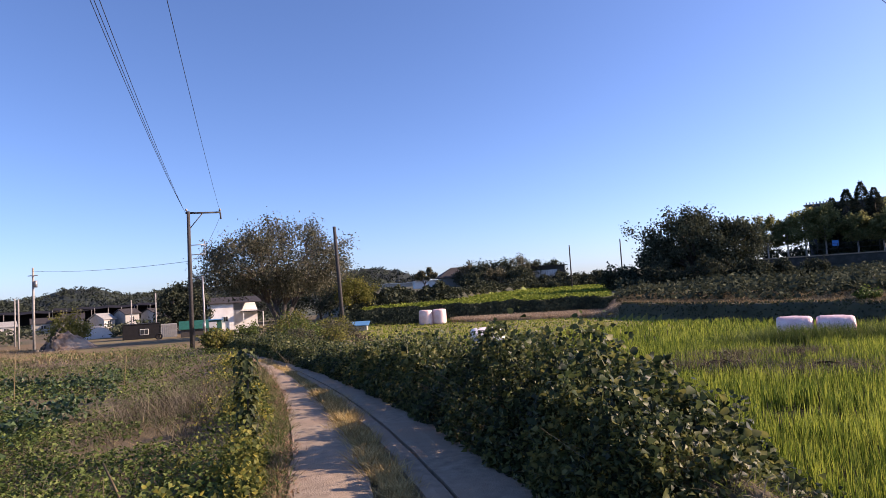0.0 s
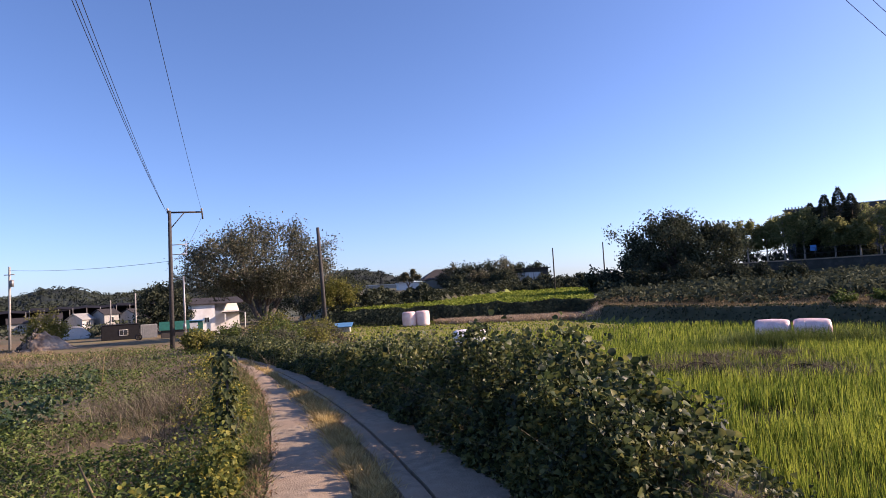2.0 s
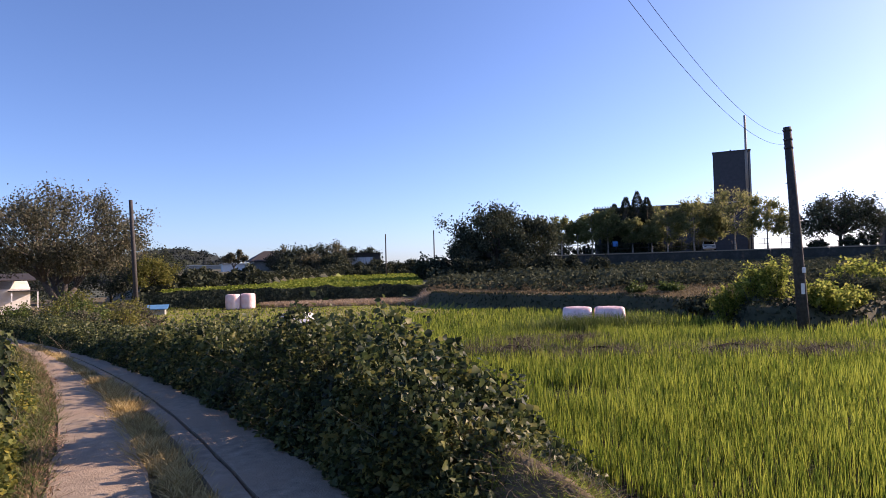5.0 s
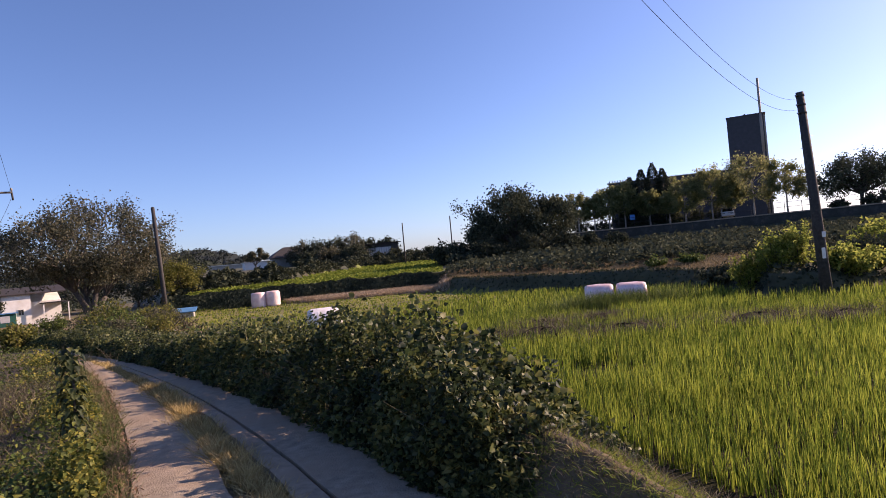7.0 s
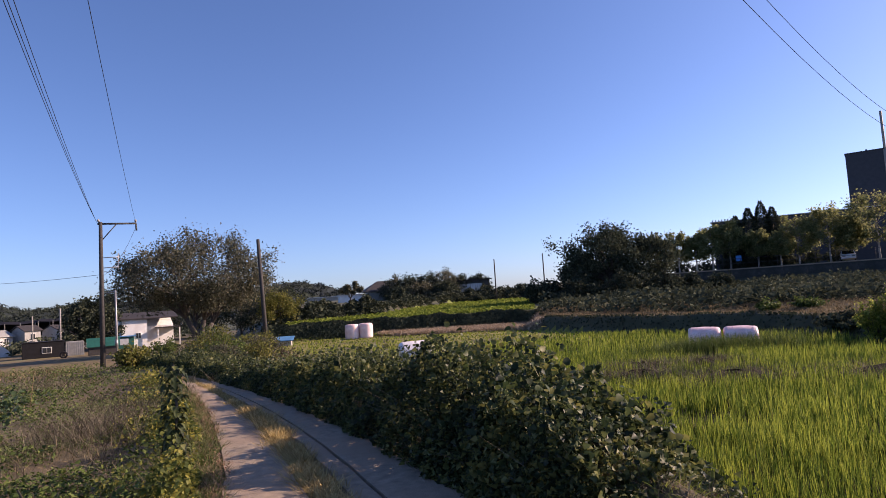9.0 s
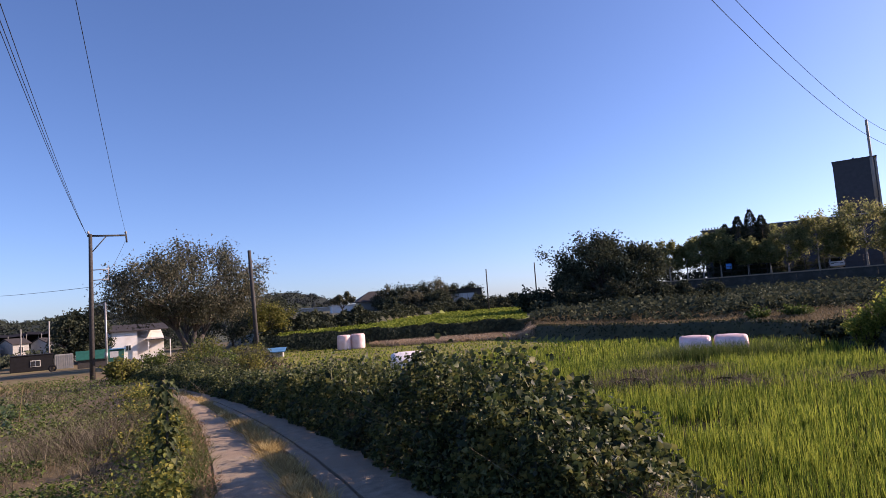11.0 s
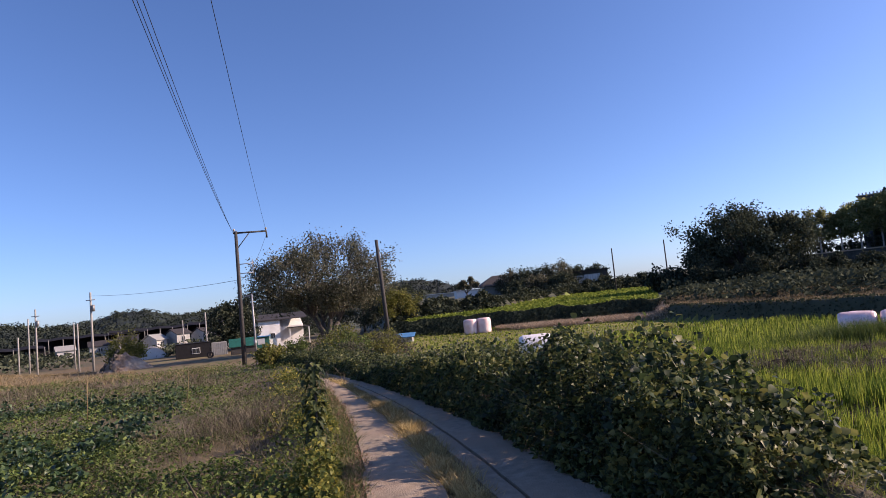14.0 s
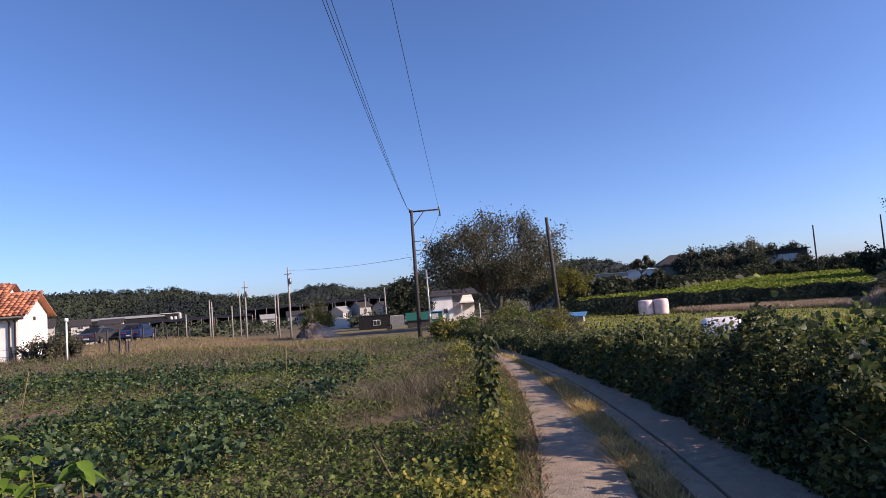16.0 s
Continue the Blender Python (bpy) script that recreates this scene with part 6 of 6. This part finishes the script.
# undergrowth on the right-hand slope, and the dark bank below the green field
def undergrowth():
    n = 42000
    az, r = np.radians(rng.uniform(15.5, 78, n)), rng.uniform(40, 98, n)
    x, y = r * np.sin(az), r * np.cos(az)
    k = ~inside(PADDY, x, y) & (edge_dist(PADDY, x, y) > 2.5)
    x, y = x[k], y[k]
    top = np.clip(.55 + .75 * vnoise(x, y, .33, 3), .1, 1.5) * (1 - .75 * smooth01(84, 95, np.hypot(x, y)))
    z = height(x, y) + top * rng.uniform(0, 1, len(x)) ** .6
    stuff("undergrowth", [leafy(x, y, z, .33, .8, .3)], M_LEAF_DARK, "dark tangled undergrowth covering a shaded slope", "undergrowth")
    # hedges and bushes among the village houses
    n = 17000
    c = np.stack([rng.uniform(-58, -14, 260), rng.uniform(88, 190, 260)], 1)
    i = rng.integers(0, 260, n)
    az, r = np.radians(c[i, 0] + rng.normal(0, .7, n)), c[i, 1] + rng.normal(0, 1.2, n)
    x, y = r * np.sin(az), r * np.cos(az)
    hh = (.6 + 1.6 * rng.uniform(0, 1, 260) ** 2)[i]
    stuff("village_bushes", [leafy(x, y, height(x, y) + hh * rng.uniform(0, 1, n) ** .7, .5, .8, .5)], M_LEAF_DARK, "dark bushes and hedges among the village houses", "bushes")
    # ivy hanging over the steep bank below the green field, leaves darkened for shade
    n = 17000
    az = np.radians(rng.uniform(-9.5, 15.6, n))
    q = rng.uniform(0, 1, n)
    lump = vnoise(az * 57.3, q * 0, .9, 4)
    r = 54.0 + 1.25 * q + .25 * lump + rng.normal(0, .12, n)
    z = -1.0 + (1.32 + .16 * lump) * q + rng.uniform(0, .12, n)
    stuff("bank_bushes", [leafy(r * np.sin(az), r * np.cos(az), z, .29, .8, .1, face=np.stack([-np.sin(az), -np.cos(az), 0 * az - .15], 1))], M_LEAF_SHADE, "ivy in shade-darkened leaves over the bank below the green field", "bushes")
    n = 15000
    a = rng.uniform(-9, 15.4, n)
    az = np.radians(a)
    r = field_back(a) + rng.uniform(-.6, 3.5, n)
    x, y = r * np.sin(az), r * np.cos(az)
    z = height(x, y) + rng.uniform(0, 1, n) * np.clip(.45 + .75 * vnoise(a, a * 0, 1.3, 2), .1, 1.4)
    stuff("upper_bank_bushes", [leafy(x, y, z, .34, .8, .3)], M_LEAF_SHADE, "bushes in shade-darkened leaves along the field's upper edge", "bushes")
    # terrace edge: dry grass on top, dark weeds on the shaded face
    x, y = scatter(70000, 4, 36, 18, 62, lambda x, y: ~inside(PADDY, x, y) & (np.degrees(np.arctan2(x, y)) > 15.4) & (edge_dist(PADDY, x, y) < 6.5))
    d = edge_dist(PADDY, x, y)
    k = (d > 1.05 + .3 * vnoise(x, y, .5, 3)) & (y - .3 * x > 18)
    stuff("terrace_grass", [tufts(x[k], y[k], 4, .18, .16, .024, .4)], M_DRY, "dry brown grass on the terrace edge", "grass")
    k = (d < 1.05) & (d > .1)
    stuff("bank_weeds", [leafy(x[k], y[k], height(x[k], y[k]) + rng.uniform(0, .16, k.sum()), .17, .7, .1, face=np.array([-.75, -.65, -.1]))], M_LEAF_SHADE, "dark weeds on the shaded terrace bank", "weeds")
    # stubble beyond the paddy's corner
    x, y = scatter(9000, -9, 2, 46, 58, lambda x, y: ~inside(PADDY, x, y) & (np.hypot(x, y) < 54))
    stuff("stubble", [tufts(x, y, 4, .2, .14, .03, .4)], M_LEAF_FIELD, "yellow-green stubble beside the wrapped bales", "stubble")
    # weeds over the terrace behind the leaning pole
    x, y = scatter(30000, 16, 46, 17, 40, lambda x, y: ~inside(PADDY, x, y) & (edge_dist(PADDY, x, y) > .1) & (np.hypot(x, y) < 46) & ((y < 23) | (edge_dist(PADDY, x, y) > 5)))
    stuff("terrace_weeds", [leafy(x, y, height(x, y) + rng.uniform(0, .3, len(x)) * (1 + .6 * vnoise(x, y, .5, 2)), .16, .7, .5)], M_LEAF_SHADE, "dark green weeds covering the terrace", "weeds")
    # brownish weeds between the garden and the house plot
    x, y = scatter(14000, -40, -7, 10, 27, lambda x, y: (y > 16 + .22 * (x + 8)) & (y < 25 + .05 * (x + 8)) & (x < road_l(y) - 2.4) & (np.hypot(x + 32, y - 24) > 5))
    k = rng.uniform(0, 1, len(x)) < .5 + .5 * vnoise(x, y, .6, 2)
    stuff("plot_weeds", [tufts(x[k], y[k], 4, .30 + .1 * vnoise(x[k], y[k], .5, 3), .12, .012, .4)], M_DRYP, "brown dry weeds along the garden's edge", "dead weeds")
    x, y = scatter(26000, -4, 15, 44, 56, lambda x, y: ~inside(PADDY, x, y) & (np.hypot(x, y) < 54) & (np.degrees(np.arctan2(x, y)) < 15.6) & (x > .6))
    stuff("field_margin_grass", [tufts(x, y, 5, .34, .15, .022, .35)], M_PINKGRASS, "dry pinkish grass along the field margin", "grass")
    # green field crop
    x, y = scatter(60000, -16, 28, 52, 104, lambda x, y: (np.hypot(x, y) > 55.6) & (np.hypot(x, y) < field_back(np.degrees(np.arctan2(x, y)))) & (x < .268 * y) & (x > -.14 * y))
    row = np.round((x * .2 + y) / .9) * .9 - x * .2
    k = np.hypot(x, row) < field_back(np.degrees(np.arctan2(x, row))) - .6
    x, row = x[k], row[k]
    stuff("field_crop", [leafy(x, row + rng.normal(0, .08, len(x)), height(x, row) + rng.uniform(.02, .16, len(x)), .24, .8, 1.0)], M_LEAF_FIELD, "green crop in rows on the upper field", "crop")


undergrowth()

# earth mounds in the paddy, with dead straw
for i, (x, y, r) in enumerate(MOUNDS):
    bm = bmesh.new()
    rows = []
    for k in range(7):
        q = k / 6
        rows.append([bm.verts.new((math.cos(a) * q * r * (1 + .2 * math.sin(2 * a + i)), math.sin(a) * q * r * .7, .20 * (1 - q ** 1.6) * (1 + .5 * noise.noise(Vector((math.cos(a) * 2 + i, math.sin(a) * 2, q * 2)))) - .05)) for a in (6.283 * j / 22 for j in range(22))])
    for r0, r1 in zip(rows, rows[1:]):
        for j in range(22):
            bm.faces.new((r0[j], r1[j], r1[(j + 1) % 22], r0[(j + 1) % 22]))
    bmesh.ops.remove_doubles(bm, verts=bm.verts, dist=.002)
    o = part("mud_mound", bm, M_PADDY)
    o.matrix_world = pose(x, y, PADDY_Z + .25)
    tagged(o, "low mound of dark mud and flattened straw", "mound", "paddy mounds")

x = np.concatenate([rng.normal(m[0], m[2] * .9, 420) for m in MOUNDS])
y = np.concatenate([rng.normal(m[1], m[2] * .55, 420) for m in MOUNDS])
x, y = x[::2], y[::2]
stuff("flattened_straw", [tufts(x, y, 5, .3, .1, .012, 1.1, zfun=lambda x, y: np.full_like(x, PADDY_Z + .3))], M_DRYP, "grey flattened straw on the muddy mounds", "straw")

M_LEAF_BRIGHT = material("bright_leaf", [(.07, .13, .018), (.11, .19, .025), (.17, .25, .04)], 3, .5, 0, island=.4, translucent=.4)
# vine-covered stake on the verge, thin stakes in the garden, a fallen stick, young leaves close by
vs = empty("vine_stake", pose(-2.42, 7.5, H(-2.42, 7.5)), "wooden stake wrapped in climbing vine", "plant stake")
bm = bmesh.new(); tube(bm, [(0, 0, -.2), (.03, 0, .7), (.0, .02, 1.15)], [.018, .016, .012], 6); part("stake", bm, M_BARK, vs)
g = np.random.default_rng(5)
n = 300
k = g.uniform(.05, 1.15, n)
a = g.uniform(0, 6.283, n)
rr = .04 + .08 * g.uniform(0, 1, n)
P = np.stack([np.cos(a) * rr, np.sin(a) * rr, k], 1)
V, F = leaf_arrays(P, np.stack([np.cos(a), np.sin(a), np.full(n, -.8)], 1), np.stack([np.cos(a), np.sin(a), np.full(n, .6)], 1), .085 * g.uniform(.6, 1.3, n), .07 * g.uniform(.6, 1.3, n))
o = new("vine", fast_mesh("vine", V, F, M_LEAF_HEDGE)); o.parent = vs
for (x, y, h, dx, dy) in ((-8.2, 11.85, 1.15, .05, 0), (-11.75, 8.45, 1.0, .2, .1), (-7.5, 14.5, .8, .1, 0)):
    bm = bmesh.new(); tube(bm, [(0, 0, -.1), (dx, dy, h)], [.010, .007], 5)
    o = part("garden_stake", bm, M_DRY)
    o.matrix_world = pose(x, y, H(x, y))
    tagged(o, "thin pale bamboo stake in the vegetable garden", "plant stake", "garden stakes")
bm = bmesh.new(); tube(bm, [(0, 0, -.05), (.35, -.42, .02), (-.2, .25, .25)][1:], [.014, .010], 6)
o = part("fallen_stick", bm, M_DRY)
o.matrix_world = pose(-3.25, 6.0, H(-3.25, 6.0) + .12)
tagged(o, "pale dry stick lying in the weeds", "stick")
for i, (x, y, zt) in enumerate(((-4.15, 2.75, 1.0), (-3.85, 3.05, .82), (-4.6, 3.3, .75))):
    p = empty("young_plant", pose(x, y, H(x, y)), "young plant with large bright green leaves", "plant", "young plants")
    h = zt - H(x, y)
    bm = bmesh.new(); tube(bm, [(0, 0, -.05), (.02, .01, h * .6), (0, 0, h)], [.010, .008, .004], 5); part("stem", bm, M_LEAF_YEL, p)
    g = np.random.default_rng(40 + i)
    n = 16
    a = g.uniform(0, 6.283, n)
    for q in range(n):
        k = h * g.uniform(.55, 1.0)
        V, F = round_leaf_arrays(np.array([[0, 0, k]]), np.array([[math.cos(a[q]), math.sin(a[q]), g.uniform(-.5, .15)]]), np.array([[0, 0, 1.0]]), np.array([.15 * g.uniform(.6, 1.2)]), np.array([.09]))
        o = new("leaf", fast_mesh("leaf", V, F, M_LEAF_BRIGHT)); o.parent = p
